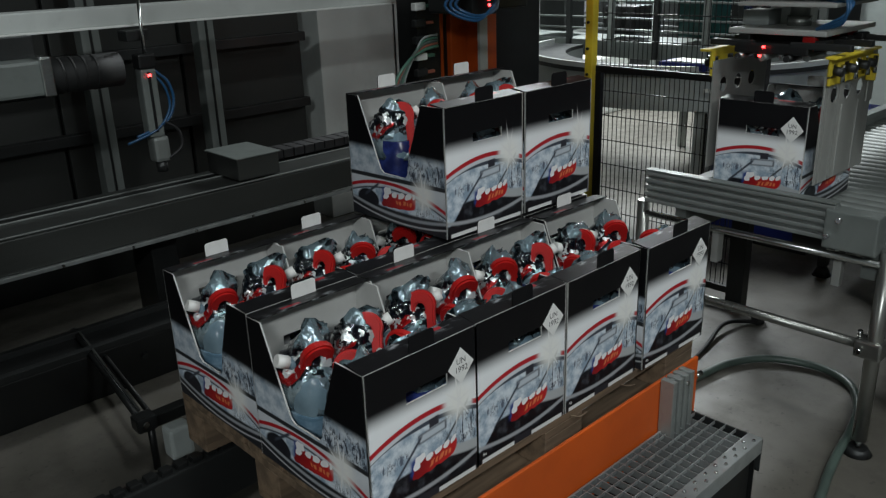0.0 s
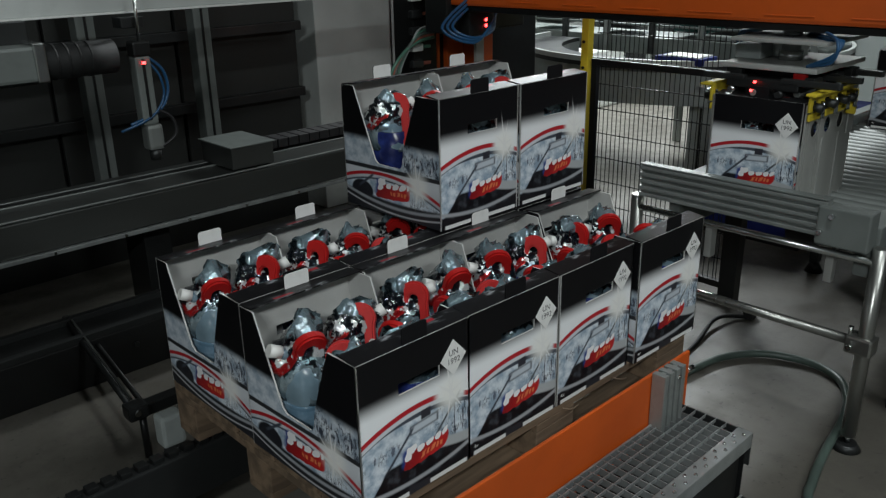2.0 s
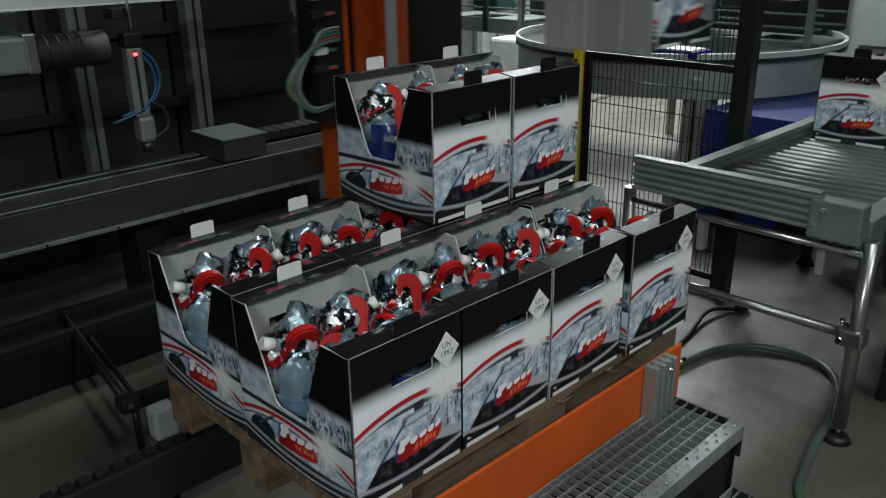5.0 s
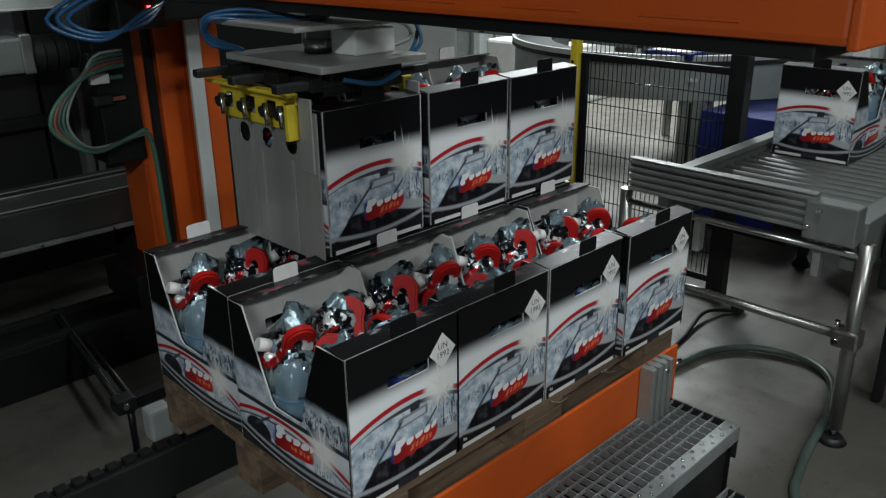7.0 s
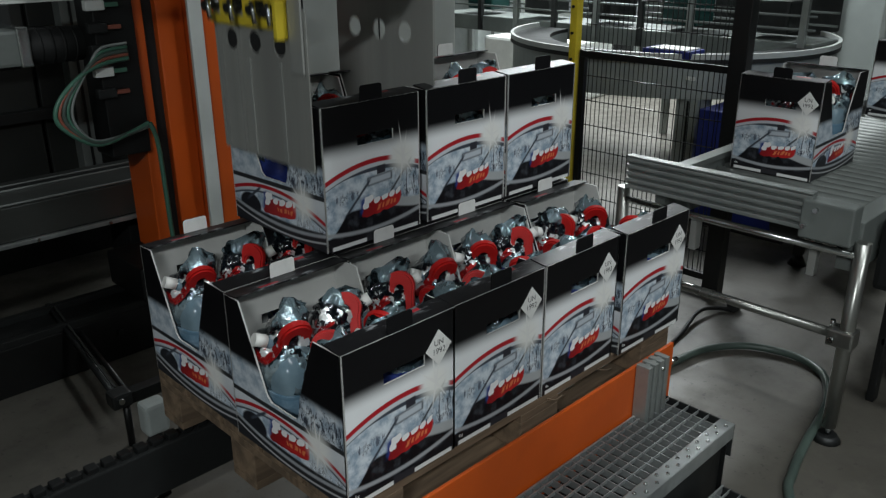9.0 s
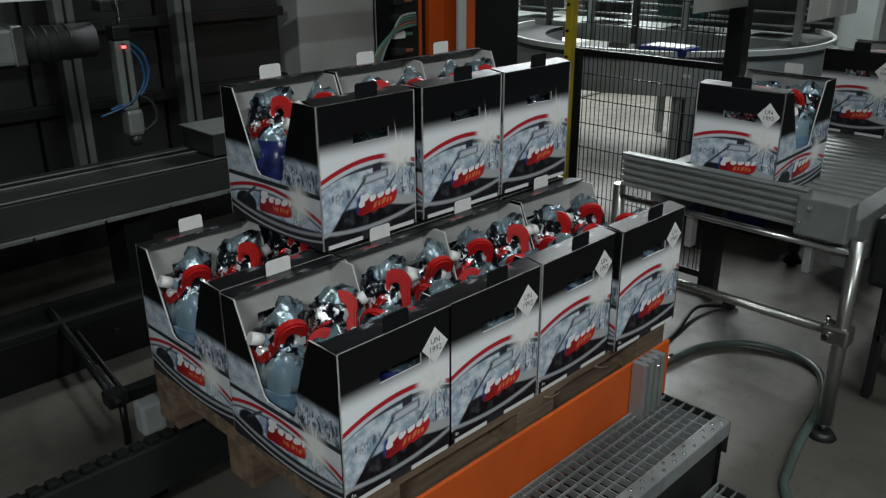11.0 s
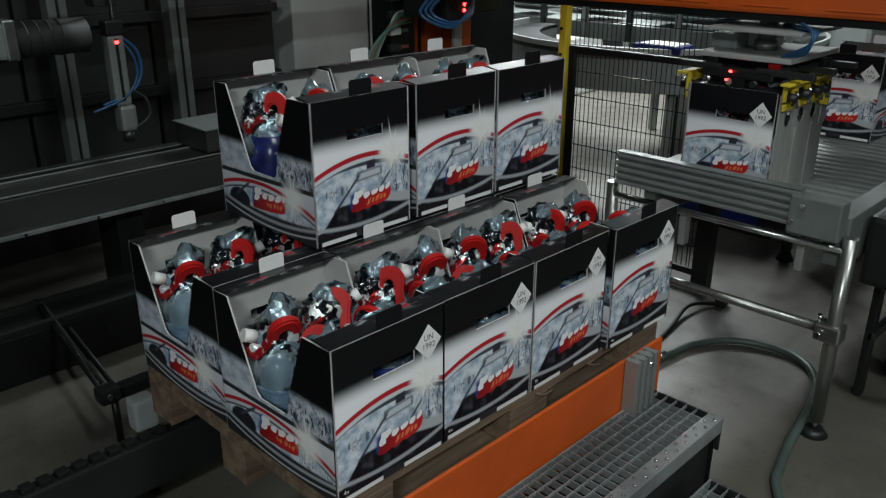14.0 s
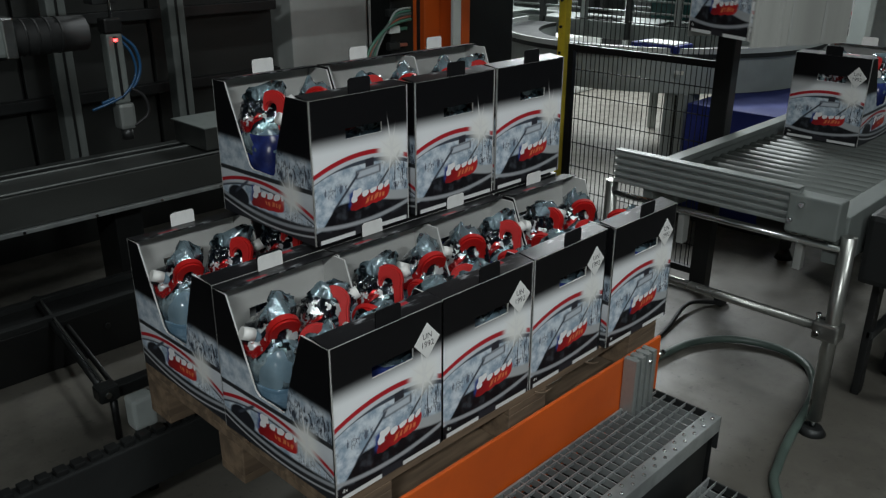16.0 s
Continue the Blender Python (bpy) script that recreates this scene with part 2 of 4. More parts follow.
def art_side():
    g = Graph("carton_print_side")
    u, v = g.uv()
    p, pale = frost(g, u, v, 1.16)
    grey = g.mix(.25, pale, (.38, .41, .44))
    col = g.mix(g.mul(twigs(g, p, .52), g.step(u, .58, .66)), grey, (.045, .055, .075))
    col = g.mix(g.mul(strokes(g, p, 13, 3.5, .52), g.rect(u, v, .60, 1.0, .38, .545, .03)), col, (.04, .05, .07))
    col = g.mix(g.step(v, .555, .625), col, (.004, .004, .005))
    line = g.add(.35, g.mul(u, .03))
    d = g.sub(v, line)
    low = g.mix(g.step(v, .10, .34), (.32, .34, .37), (.62, .65, .68))
    col = g.mix(g.step(d, -.008, .004, 1.0, 0.0), col, low)
    uu = g.sub(u, .45)
    h = g.sub(.315, g.mul(g.mul(uu, uu), .42))
    e = g.sub(v, h)
    glass = g.mix(g.mul(twigs(g, p, .55), g.step(u, .66, .74)), pale, (.05, .06, .08))
    col = g.mix(g.step(e, -.032, -.020, 1.0, 0.0), col, (.07, .08, .10))
    col = g.mix(g.step(e, -.045, -.036, 1.0, 0.0), col, glass)
    col = g.mix(g.band(e, -.002, .026, .004), col, (.42, .014, .022))
    col = g.mix(g.band(d, -.012, .022, .005), col, (.028, .030, .034))
    x, y = g.math("DIVIDE", g.sub(u, .19), .12), g.math("DIVIDE", g.sub(v, .155), .085)
    col = g.mix(g.step(g.add(g.mul(x, x), g.mul(y, y)), .8, 1.15, 1.0, 0.0), col, (.016, .017, .022))
    col = g.mix(g.mul(g.band(g.sub(v, g.mul(u, .75)), .055, .08, .008), g.band(u, .16, .32, .02)), col, (.05, .06, .08))
    w = g.sub(u, .55)
    top = g.add(.115, g.mul(g.mul(w, w), .14))
    col = g.mix(g.step(g.sub(v, top), -.012, .01, 1.0, 0.0), col, (.020, .021, .025))
    sag = g.add(.068, g.mul(g.mul(w, w), .26))
    col = g.mix(g.band(g.sub(v, sag), -.010, .014, .009), col, (.33, .35, .37))
    col = g.mix(g.band(g.sub(v, sag), -.055, -.042, .006), col, (.45, .46, .47))
    col = red_badge(g, u, v, col, .33, .67, .125, .265)
    col = star(g, u, v, col, .78, .30, 1.16)
    col = g.mix(g.math("GREATER_THAN", g.math("ABSOLUTE", g.sub(u, .5)), .495), col, (.60, .60, .58))
    g.bump(g.noise(p, 5, 2), .05, .004)
    g.done(col, .40, Specular_IOR_Level=.3)


def bottle_materials():
    g = Graph("blue_bottle")
    p = g.coord()
    g.bump(g.noise(p, 40, 3), .3, .003)
    g.done(g.mix(g.noise(p, 12), (.10, .18, .24), (.32, .43, .49)), .14, Transmission_Weight=.35, IOR=1.4)
    g = Graph("label_film")
    p = g.coord()
    sep = g.tree.nodes.new("ShaderNodeSeparateXYZ")
    g.put(sep.inputs[0], p)
    n, w, m = g.noise(p, 11, 2), g.noise(p, 48, 2), g.noise(g.coord("Object", (1.0, 1.0, .6)), 19, 1)
    high = g.add(sep.outputs[2], g.mul(g.sub(n, .5), .10))
    col = g.mix(g.step(n, .40, .58), (.05, .09, .12), (.36, .46, .50))
    col = g.mix(g.step(high, .205, .225), col, g.mix(g.step(w, .45, .5), (.012, .022, .028), (.26, .35, .39)))
    col = g.mix(g.step(high, .232, .240), col, (.008, .012, .018))
    col = g.mix(g.mul(g.band(high, .222, .252, .003), g.step(m, .54, .57)), col, (.42, .012, .014))
    col = g.mix(g.mul(g.step(w, .53, .55), g.mul(g.band(high, .236, .276, .003), g.step(m, .42, .44))), col, (.80, .82, .82))
    col = g.mix(g.step(high, .280, .288), col, g.mix(g.step(m, .46, .52), (.008, .014, .018), (.24, .33, .37)))
    g.bump(g.noise(p, 42, 3), .75, .010)
    g.done(col, .13, .60, Coat_Weight=1.0, Coat_Roughness=.03)
    g = Graph("pale_label")
    p = g.coord()
    sep = g.tree.nodes.new("ShaderNodeSeparateXYZ")
    g.put(sep.inputs[0], p)
    g.bump(g.noise(p, 30, 3), .3, .003)
    ribs = g.step(g.math("FRACT", g.mul(sep.outputs[2], 42.0)), .1, .3, .75, 1.0)
    col = g.mix(g.step(g.noise(p, 9), .4, .6), (.10, .18, .25), (.24, .34, .42))
    g.done(g.mix(ribs, (.06, .10, .15), col), .2)
    g = Graph("blue_label")
    p = g.coord()
    g.bump(g.noise(p, 30, 3), .3, .003)
    g.done(g.mix(g.step(g.noise(p, 9), .4, .6), (.012, .018, .085), (.03, .05, .22)), .25)


floor_material(), board_material(), fold_material(), art_end(), art_side(), bottle_materials()


def lamp_glow():
    g = Graph("red_diode")
    g.put(g.bsdf.inputs["Emission Color"], (1.0, .03, .03))
    g.bsdf.inputs["Emission Strength"].default_value = 12
    g.done((.5, .02, .02), .4)


lamp_glow()


# ---- mesh helpers ----
def box(x0, y0, z0, x1, y1, z1, bevel=0.0, bm=None):
    """A box between two corners, its edges bevelled; added to bm where one is given."""
    own = bmesh.new()
    vs = bmesh.ops.create_cube(own, size=1)["verts"]
    for v in vs:
        v.co = Vector(((x0 + x1) / 2 + v.co.x * (x1 - x0), (y0 + y1) / 2 + v.co.y * (y1 - y0), (z0 + z1) / 2 + v.co.z * (z1 - z0)))
    if bevel:
        bmesh.ops.bevel(own, geom=own.edges[:], offset=bevel, segments=2, affect="EDGES", profile=.6)
    if bm is None:
        return own
    return join(bm, own)


def join(bm, other):
    me = bpy.data.meshes.new("join")
    other.to_mesh(me)
    other.free()
    bm.from_mesh(me)
    bpy.data.meshes.remove(me)
    return bm


def rod(a, b, r, n=14, bm=None, r2=None):
    """A round bar from a to b."""
    own = bmesh.new()
    a, b = Vector(a), Vector(b)
    d = b - a
    bmesh.ops.create_cone(own, cap_ends=True, segments=n, radius1=r, radius2=r if r2 is None else r2, depth=d.length)
    own.transform(Matrix.Translation((a + b) / 2) @ d.to_track_quat("Z", "Y").to_matrix().to_4x4())
    for f in own.faces:
        f.smooth = len(f.verts) == 4
    return own if bm is None else join(bm, own)


def hose(points, r, n=8, steps=8):
    """A round hose through points, smooth between them."""
    pts = [Vector(p) for p in points]
    line = []
    for i in range(len(pts) - 1):
        p0, p1, p2, p3 = pts[max(i - 1, 0)], pts[i], pts[i + 1], pts[min(i + 2, len(pts) - 1)]
        for k in range(steps):
            t = k / steps
            line.append(.5 * (2 * p1 + (p2 - p0) * t + (2 * p0 - 5 * p1 + 4 * p2 - p3) * t * t + (3 * p1 - p0 - 3 * p2 + p3) * t ** 3))
    line.append(pts[-1])
    bm = bmesh.new()
    rings = []
    up = Vector((.13, .31, .94)).normalized()
    for i, p in enumerate(line):
        d = (line[min(i + 1, len(line) - 1)] - line[max(i - 1, 0)]).normalized()
        a = d.cross(up).normalized()
        b = d.cross(a)
        rings.append([bm.verts.new(p + r * (math.cos(2 * math.pi * k / n) * a + math.sin(2 * math.pi * k / n) * b)) for k in range(n)])
    for q, s in zip(rings, rings[1:]):
        for k in range(n):
            f = bm.faces.new((q[k], q[(k + 1) % n], s[(k + 1) % n], s[k]))
            f.smooth = True
    bm.faces.new(rings[0]), bm.faces.new(rings[-1])
    bmesh.ops.recalc_face_normals(bm, faces=bm.faces[:])
    return bm


def prism(outline, axis, a, b):
    """A flat outline (pairs) drawn out along an axis from a to b."""
    bm = bmesh.new()
    def at(p, h):
        return {"x": (h, p[0], p[1]), "y": (p[0], h, p[1]), "z": (p[0], p[1], h)}[axis]
    lo = [bm.verts.new(at(p, a)) for p in outline]
    hi = [bm.verts.new(at(p, b)) for p in outline]
    bm.faces.new(lo), bm.faces.new(hi)
    for i in range(len(lo)):
        j = (i + 1) % len(lo)
        bm.faces.new((lo[i], lo[j], hi[j], hi[i]))
    bmesh.ops.recalc_face_normals(bm, faces=bm.faces[:])
    return bm


def part(name, bm, material, parent=None, label=""):
    """Links a bmesh as one mesh object under a thing or under a part."""
    me = bpy.data.meshes.new(name)
    bm.to_mesh(me)
    bm.free()
    me.materials.append(material if not isinstance(material, str) else M[material])
    ob = new(name, me)
    ob.parent = parent
    return tagged(ob, label)


def thing(name, label, category, group="", kind="", at=(0, 0, 0)):
    ob = tagged(new(name), label, category, group, kind)
    ob.location = at
    return ob


def again(name, source, parent, x=0, y=0, z=0, m=None):
    """Another part on the same mesh."""
    ob = new(name, source.data)
    ob.parent = parent
    ob.matrix_basis = m if m is not None else pose(x, y, z)
    return ob


def lettering(text, size, m, material, parent, name="print"):
    """Flat printed characters as a mesh."""
    cu = bpy.data.curves.new(name, "FONT")
    cu.body, cu.size, cu.align_x, cu.align_y = text, size, "CENTER", "CENTER"
    tmp = new(name, cu)
    me = bpy.data.meshes.new_from_object(tmp)
    bpy.data.objects.remove(tmp)
    me.materials.clear()
    me.materials.append(M[material])
    ob = new(name, me)
    ob.parent, ob.matrix_basis = parent, m
    return ob


# ---- the hall ----
def structure(name, bm, material, label):
    return tagged(part(name, bm, material), label, name.split("_")[0], kind="structure")


structure("floor", box(-6, -7, FLOOR - .1, 12, 9, FLOOR), "floor_concrete", "grey concrete hall floor, worn and stained")
structure("ceiling", box(-6, -7, 4.6, 12, 9, 4.7), "wall_paint", "grey hall ceiling high above the cell")
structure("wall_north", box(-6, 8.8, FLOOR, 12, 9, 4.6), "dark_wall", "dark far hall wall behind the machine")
structure("wall_south", box(-6, -7, FLOOR, 12, -6.8, 4.6), "wall_paint", "grey painted hall wall")
structure("wall_west", box(-6, -6.8, FLOOR, -5.8, 8.8, 4.6), "wall_paint", "grey painted hall wall")
structure("wall_east", box(11.8, -6.8, FLOOR, 12, 8.8, 4.6), "wall_paint", "light grey far hall wall")

# unseen luminaires, placed and powered to light cartons, floor and far area
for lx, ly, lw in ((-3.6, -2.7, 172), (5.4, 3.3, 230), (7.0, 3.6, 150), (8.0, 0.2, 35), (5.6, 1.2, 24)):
    added_tube_light(lx, ly, 3.0, 1.5, .3, lw)
added_tube_light(.45, -1.1, 3.6, .22, 1.6, 38)
added_tube_light(.6, -3.6, 3.4, 1.5, .3, 66)


# ---- machine enclosure behind the pallet ----
def enclosure():
    back = thing("machine_housing", "dark sheet steel housing at the back of the machine", "housing")
    for x0, x1 in ((-.48, .55), (.57, 1.2), (1.22, 1.95)):
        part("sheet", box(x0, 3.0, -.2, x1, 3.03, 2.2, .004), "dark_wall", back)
    part("backing", box(-.48, 3.04, -.2, 1.95, 3.05, 2.2), "black_steel", back)
    for z in (.25, .62):
        part("ledge", box(-.48, 2.94, z, 1.95, 3.0, z + .05, .004), "dark_steel", back)
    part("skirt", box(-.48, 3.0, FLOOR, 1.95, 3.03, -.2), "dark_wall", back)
    # added beyond the left edge of view to block the left lamp
    side = thing("side_guard", "unseen low dark sheet added to keep lamp light off the cell floor", "guard")
    part("sheet", box(-.65, .50, FLOOR, -.62, 3.2, .60, .004), "dark_wall", side)
    part("frame", box(-.66, .49, FLOOR, -.61, .52, .61, .004), "black_steel", side)
    wall = thing("machine_cabinet", "tall grey painted machine cabinet with a plain side", "cabinet")
    part("body", box(2.05, 2.95, FLOOR, 3.3, 3.6, 2.2, .006), "light_grey", wall)
    part("door_gap", box(2.62, 2.945, FLOOR + .1, 2.628, 2.952, 2.1), "black_steel", wall)
    for x in (.615, 1.18):
        post = thing("machine_post", "upright grey steel profile post of the machine frame", "post", "machine posts")
        part("profile", box(x, 2.72, -.05, x + .085, 2.80, 2.2, .006), "rail_grey", post)
        part("foot_plate", box(x - .03, 2.69, -.06, x + .105, 2.83, -.045, .003), "dark_steel", post)
        part("groove", box(x + .037, 2.715, 0, x + .048, 2.722, 2.2), "black_steel", post)


enclosure()


def linear_rail():
    """The long axis on which the lifting column travels."""
    rail = thing("travel_rail", "long dark steel travel axis with bright ground edges", "rail")
    part("beam", box(-.48, 2.1, -.01, 3.0, 2.45, .122, .006), "rail_steel", rail)
    part("cover_strip", box(-.48, 2.115, .1225, 3.0, 2.445, .127, .001), "rail_steel", rail)
    for y in (2.10, 2.295, 2.365):
        part("guide_rail", box(-.48, y, .1275, 3.0, y + .009, .134, .002), "aluminium", rail)
    part("lower_edge", box(-.48, 2.085, -.03, 3.0, 2.105, -.012, .003), "galvanised", rail)
    part("belt", box(-.48, 2.312, .1275, 3.0, 2.358, .131), "black_steel", rail)
    for i in range(12):
        part("screw", rod((-.4 + i * .28, 2.079, -.021), (-.4 + i * .28, 2.085, -.021), .006, 8), "chrome", rail)
    for x in (-.4, .55, 2.4):
        part("leg", box(x, 2.18, FLOOR, x + .12, 2.38, -.01, .005), "black_steel", rail)
    box_ = thing("rail_cover", "sheet steel cover box on the travel axis", "cover")
    part("cover", box(.975, 2.125, .1345, 1.19, 2.40, .232, .006), "rail_steel", box_)
    part("lid", box(.968, 2.118, .2325, 1.197, 2.41, .239, .003), "rail_grey", box_)
    rack = thing("energy_chain", "black plastic energy chain lying on the axis", "cable chain")
    for i in range(16):
        part("chain_link", box(1.22 + i * .062, 2.32, .141, 1.275 + i * .062, 2.44, .185, .004), "rubber", rack)
    top = thing("upper_beam", "light grey painted steel beam across the machine", "beam")
    part("beam_body", box(-.48, 2.1, .845, 1.95, 2.22, .915, .006), "light_grey", top)
    part("flange", box(-.48, 2.09, .838, 1.95, 2.23, .846, .002), "white_paint", top)


linear_rail()


def servo():
    s = thing("servo_motor", "black servo motor with a bright aluminium flange", "motor")
    part("gearbox", box(-.05, 1.93, .645, .185, 2.05, .765, .012), "rail_grey", s)
    part("flange", box(.165, 1.92, .64, .205, 2.06, .775, .006), "chrome", s)
    part("motor_body", rod((.205, 1.99, .70), (.46, 1.99, .70), .062, 24), "motor_black", s)
    for x in (.24, .28, .32, .36):
        part("cooling_rib", rod((x, 1.99, .70), (x + .008, 1.99, .70), .064, 24), "motor_black", s)
    part("bracket", box(.0, 2.05, .62, .2, 2.10, .84, .004), "dark_steel", s)
    c = thing("pneumatic_cylinder", "grey pneumatic cylinder with a red diode and blue hoses", "cylinder", at=(-.034, 0, -.012))
    part("rod_upper", rod((.605, 2.0, .74), (.612, 2.0, .95), .006), "chrome", c)
    part("head", box(.565, 1.97, .70, .635, 2.03, .755, .008), "black_steel", c)
    part("barrel", box(.567, 1.972, .44, .630, 2.028, .70, .010), "rail_grey", c)
    part("slot", box(.593, 1.966, .46, .602, 1.974, .69), "black_steel", c)
    part("gripper_head", box(.575, 1.965, .34, .64, 2.03, .44, .014), "aluminium", c)
    part("tip", rod((.605, 1.99, .30), (.605, 1.99, .34), .022), "dark_steel", c)
    part("diode", box(.592, 1.963, .672, .604, 1.969, .682), "red_diode", c)
    part("hose", hose(((.63, 1.99, .69), (.675, 1.98, .64), (.685, 1.98, .56), (.64, 1.98, .49), (.52, 1.98, .45)), .006), "blue_hose", c)
    part("hose", hose(((.63, 1.99, .67), (.66, 1.98, .62), (.665, 1.98, .54), (.60, 1.97, .47), (.48, 1.98, .43)), .005), "blue_hose", c)
    part("hose", hose(((.62, 1.98, .5), (.68, 1.97, .46), (.69, 1.97, .39), (.63, 1.97, .35)), .006), "rubber", c)
    part("arm", box(.56, 2.03, .80, .65, 2.11, .84, .004), "dark_steel", c)


servo()


# ---- pallet and its conveyor ----
def pallet():
    p = thing("pallet", "worn wooden euro pallet under the cartons", "pallet")
    a = part("deck_board", box(0, 0, -.022, 1.2, .145, 0, .002), "pallet_wood", p)
    for y in (.1635, .3275, .4915, .655):
        again("deck_board", a, p, 0, y - (0 if y > .6 else .0), 0)
    b = part("cross_board", box(0, 0, -.044, .145, .8, -.0225, .002), "pallet_wood", p)
    again("cross_board", b, p, .5275), again("cross_board", b, p, 1.055)
    c = part("block", box(0, 0, -.122, .145, .10, -.0445, .003), "pallet_wood", p)
    for x in (0, .5275, 1.055):
        for y in (0, .35, .70):
            if x or y:
                again("block", c, p, x, y)
    d = part("bottom_board", box(0, 0, -.144, 1.2, .10, -.1225, .002), "pallet_wood", p)
    again("bottom_board", d, p, 0, .35), again("bottom_board", d, p, 0, .70)
    for i in (1, 4):
        part("splinter", hose(((.55 + i * .07, -.004, -.012), (.57 + i * .07, -.012 - .003 * (i % 3), -.02), (.60 + i * .07, -.016, -.028 + .01 * (i % 2))), .0022, 5, 3), "pallet_wood", p)


pallet()


def chain_conveyor():
    c = thing("chain_conveyor", "dark chain conveyor frame that carries the pallet", "conveyor")
    for y in (.06, .695):
        part("side_beam", box(-.47, y, -.30, 1.18, y + .05, -.16, .005), "dark_steel", c)
        for i in range(38):
            if i % 2 == 0 or y > .5:
                part("chain_link", box(-.46 + i * .042, y + .010, -.160, -.431 + i * .042, y + .040, -.1455, .003), "black_steel", c)
    for x in (-.4, .3, 1.1):
        part("cross_tie", box(x, .11, -.28, x + .06, .72, -.2, .004), "black_steel", c)
    for x in (-.42, 1.08):
        for y in (.06, .72):
            part("leg", box(x, y, FLOOR, x + .06, y + .05, -.30, .004), "black_steel", c)
    g = thing("machine_guide", "dark angled guide bar with small bolts beside the pallet", "guide")
    part("bar", rod((.140, 2.06, -.28), (.034, 1.24, -.28), .011), "dark_steel", g)
    part("bar", rod((.190, 2.06, -.31), (.084, 1.24, -.31), .009), "black_steel", g)
    part("toothed_strip", box(-.004, 0, 0, .004, .80, .006, .001), "rail_steel", g).matrix_basis = pose(.045, 1.25, -.267, 0, 0, -7.4)
    part("joint", box(.010, 1.19, -.315, .075, 1.25, -.265, .010), "dark_steel", g)
    part("joint_bolt", rod((.035, 1.18, -.285), (.035, 1.192, -.285), .010, 8), "chrome", g)
    part("cross_bar", box(.05, 1.215, -.325, .42, 1.26, -.285, .004), "black_steel", g)
    part("stand", rod((.06, 1.22, FLOOR), (.06, 1.22, -.31), .012), "black_steel", g)
    part("stand", rod((.165, 2.04, FLOOR), (.165, 2.04, -.30), .012), "black_steel", g)
    s = thing("sensor_box", "small pale plastic sensor box beside the conveyor", "sensor")
    part("housing", box(-.018, .885, -.25, .050, .940, -.155, .010), "grey_paint", s)
    part("bracket", box(.0, .90, FLOOR, .03, .92, -.25, .003), "dark_steel", s)
    part("cable", hose(((.02, .93, -.25), (-.03, .96, -.36), (-.1, 1.02, -.44), (-.3, 1.1, -.462)), .006), "rubber", s)


chain_conveyor()


def orange_guard():
    o = thing("guard_panel", "flat orange painted guard panel along the pallet", "panel")
    part("sheet", box(-.5, -.078, -.36, 1.095, -.068, -.005, .003), "orange_paint", o)
    part("leg", box(.0, -.066, FLOOR, .04, -.03, -.1, .003), "black_steel", o)
    part("leg", box(1.0, -.066, FLOOR, 1.04, -.03, -.1, .003), "black_steel", o)
    p = thing("profile_post", "slotted aluminium profile post in front of the guard", "post")
    bm = bmesh.new()
    for x in (.900, .928, .956, .984):
        box(x, -.120, FLOOR, x + .018, -.080, .004, .002, bm)
    box(.905, -.106, FLOOR, .997, -.094, .001, 0, bm)
    part("extrusion", bm, "aluminium", p)
    for x in (.918, .946, .974):
        part("groove", box(x + .001, -.1075, FLOOR, x + .009, -.1062, -.001), "black_steel", p)
    part("bolt", rod((.967, -.125, -.02), (.967, -.104, -.02), .006, 8), "chrome", p)
    n = thing("bolt_lug", "small steel lug at the guard's edge", "bolt")
    part("lug", rod((1.095, -.073, -.07), (1.125, -.073, -.07), .008, 8), "chrome", n)


orange_guard()


def grating_step(x0, x1, y0, y1, z, label):
    s = thing("grating_step", label, "step")
    step = .0305
    part("nosing", box(x0, y0, z - .045, x1, y0 + .042, z, .003), "galvanised", s)
    part("rear_edge", box(x0, y1 - .006, z - .035, x1, y1, z, .001), "galvanised", s)
    part("end_plate", box(x1 - .006, y0, z - .10, x1, y1, z - .001, .002), "dark_steel", s)
    part("end_plate", box(x0, y0, z - .10, x0 + .006, y1, z - .001, .002), "dark_steel", s)
    a = part("bearing_bar", box(0, y0 + .042, z - .022, .0026, y1 - .006, z - .002), "galvanised", s)
    for i in range(1, int((x1 - x0) / step)):
        again("bearing_bar", a, s, x0 + i * step)
    a.location.x = x0 + .006
    y = y0 + .042 + step
    while y < y1 - .012:
        part("cross_bar", box(x0, y, z - .010, x1, y + .0026, z - .001), "galvanised", s)
        y += step
    bump = part("grip_stud", rod((0, y0 + .013, z), (0, y0 + .013, z + .0045), .0055, 8, r2=.0032), "chrome", s)
    bump.location.x = x0 + .012
    for i in range(1, int((x1 - x0) / .024)):
        again("grip_stud", bump, s, x0 + .012 + i * .024, 0 if i % 2 else .016)
    part("riser", box(x0, y1 - .02, FLOOR, x1, y1 - .008, z - .04), "black_steel", s)
    part("side_cheek", box(x1 - .012, y0 + .012, FLOOR, x1 - .007, y1, z - .02), "black_steel", s)
    # black sheet stands in for the shade below the grating
    part("kick_sheet", box(x0, y0 + .02, FLOOR + .02, x1 - .02, y0 + .026, z - .05), "black_steel", s)
    return s


grating_step(-.45, 1.054, -.300, -.085, -.15, "galvanised steel grating step with a studded nosing")
grating_step(-.45, 1.00, -.53, -.31, -.31, "lower galvanised grating step with a studded nosing")


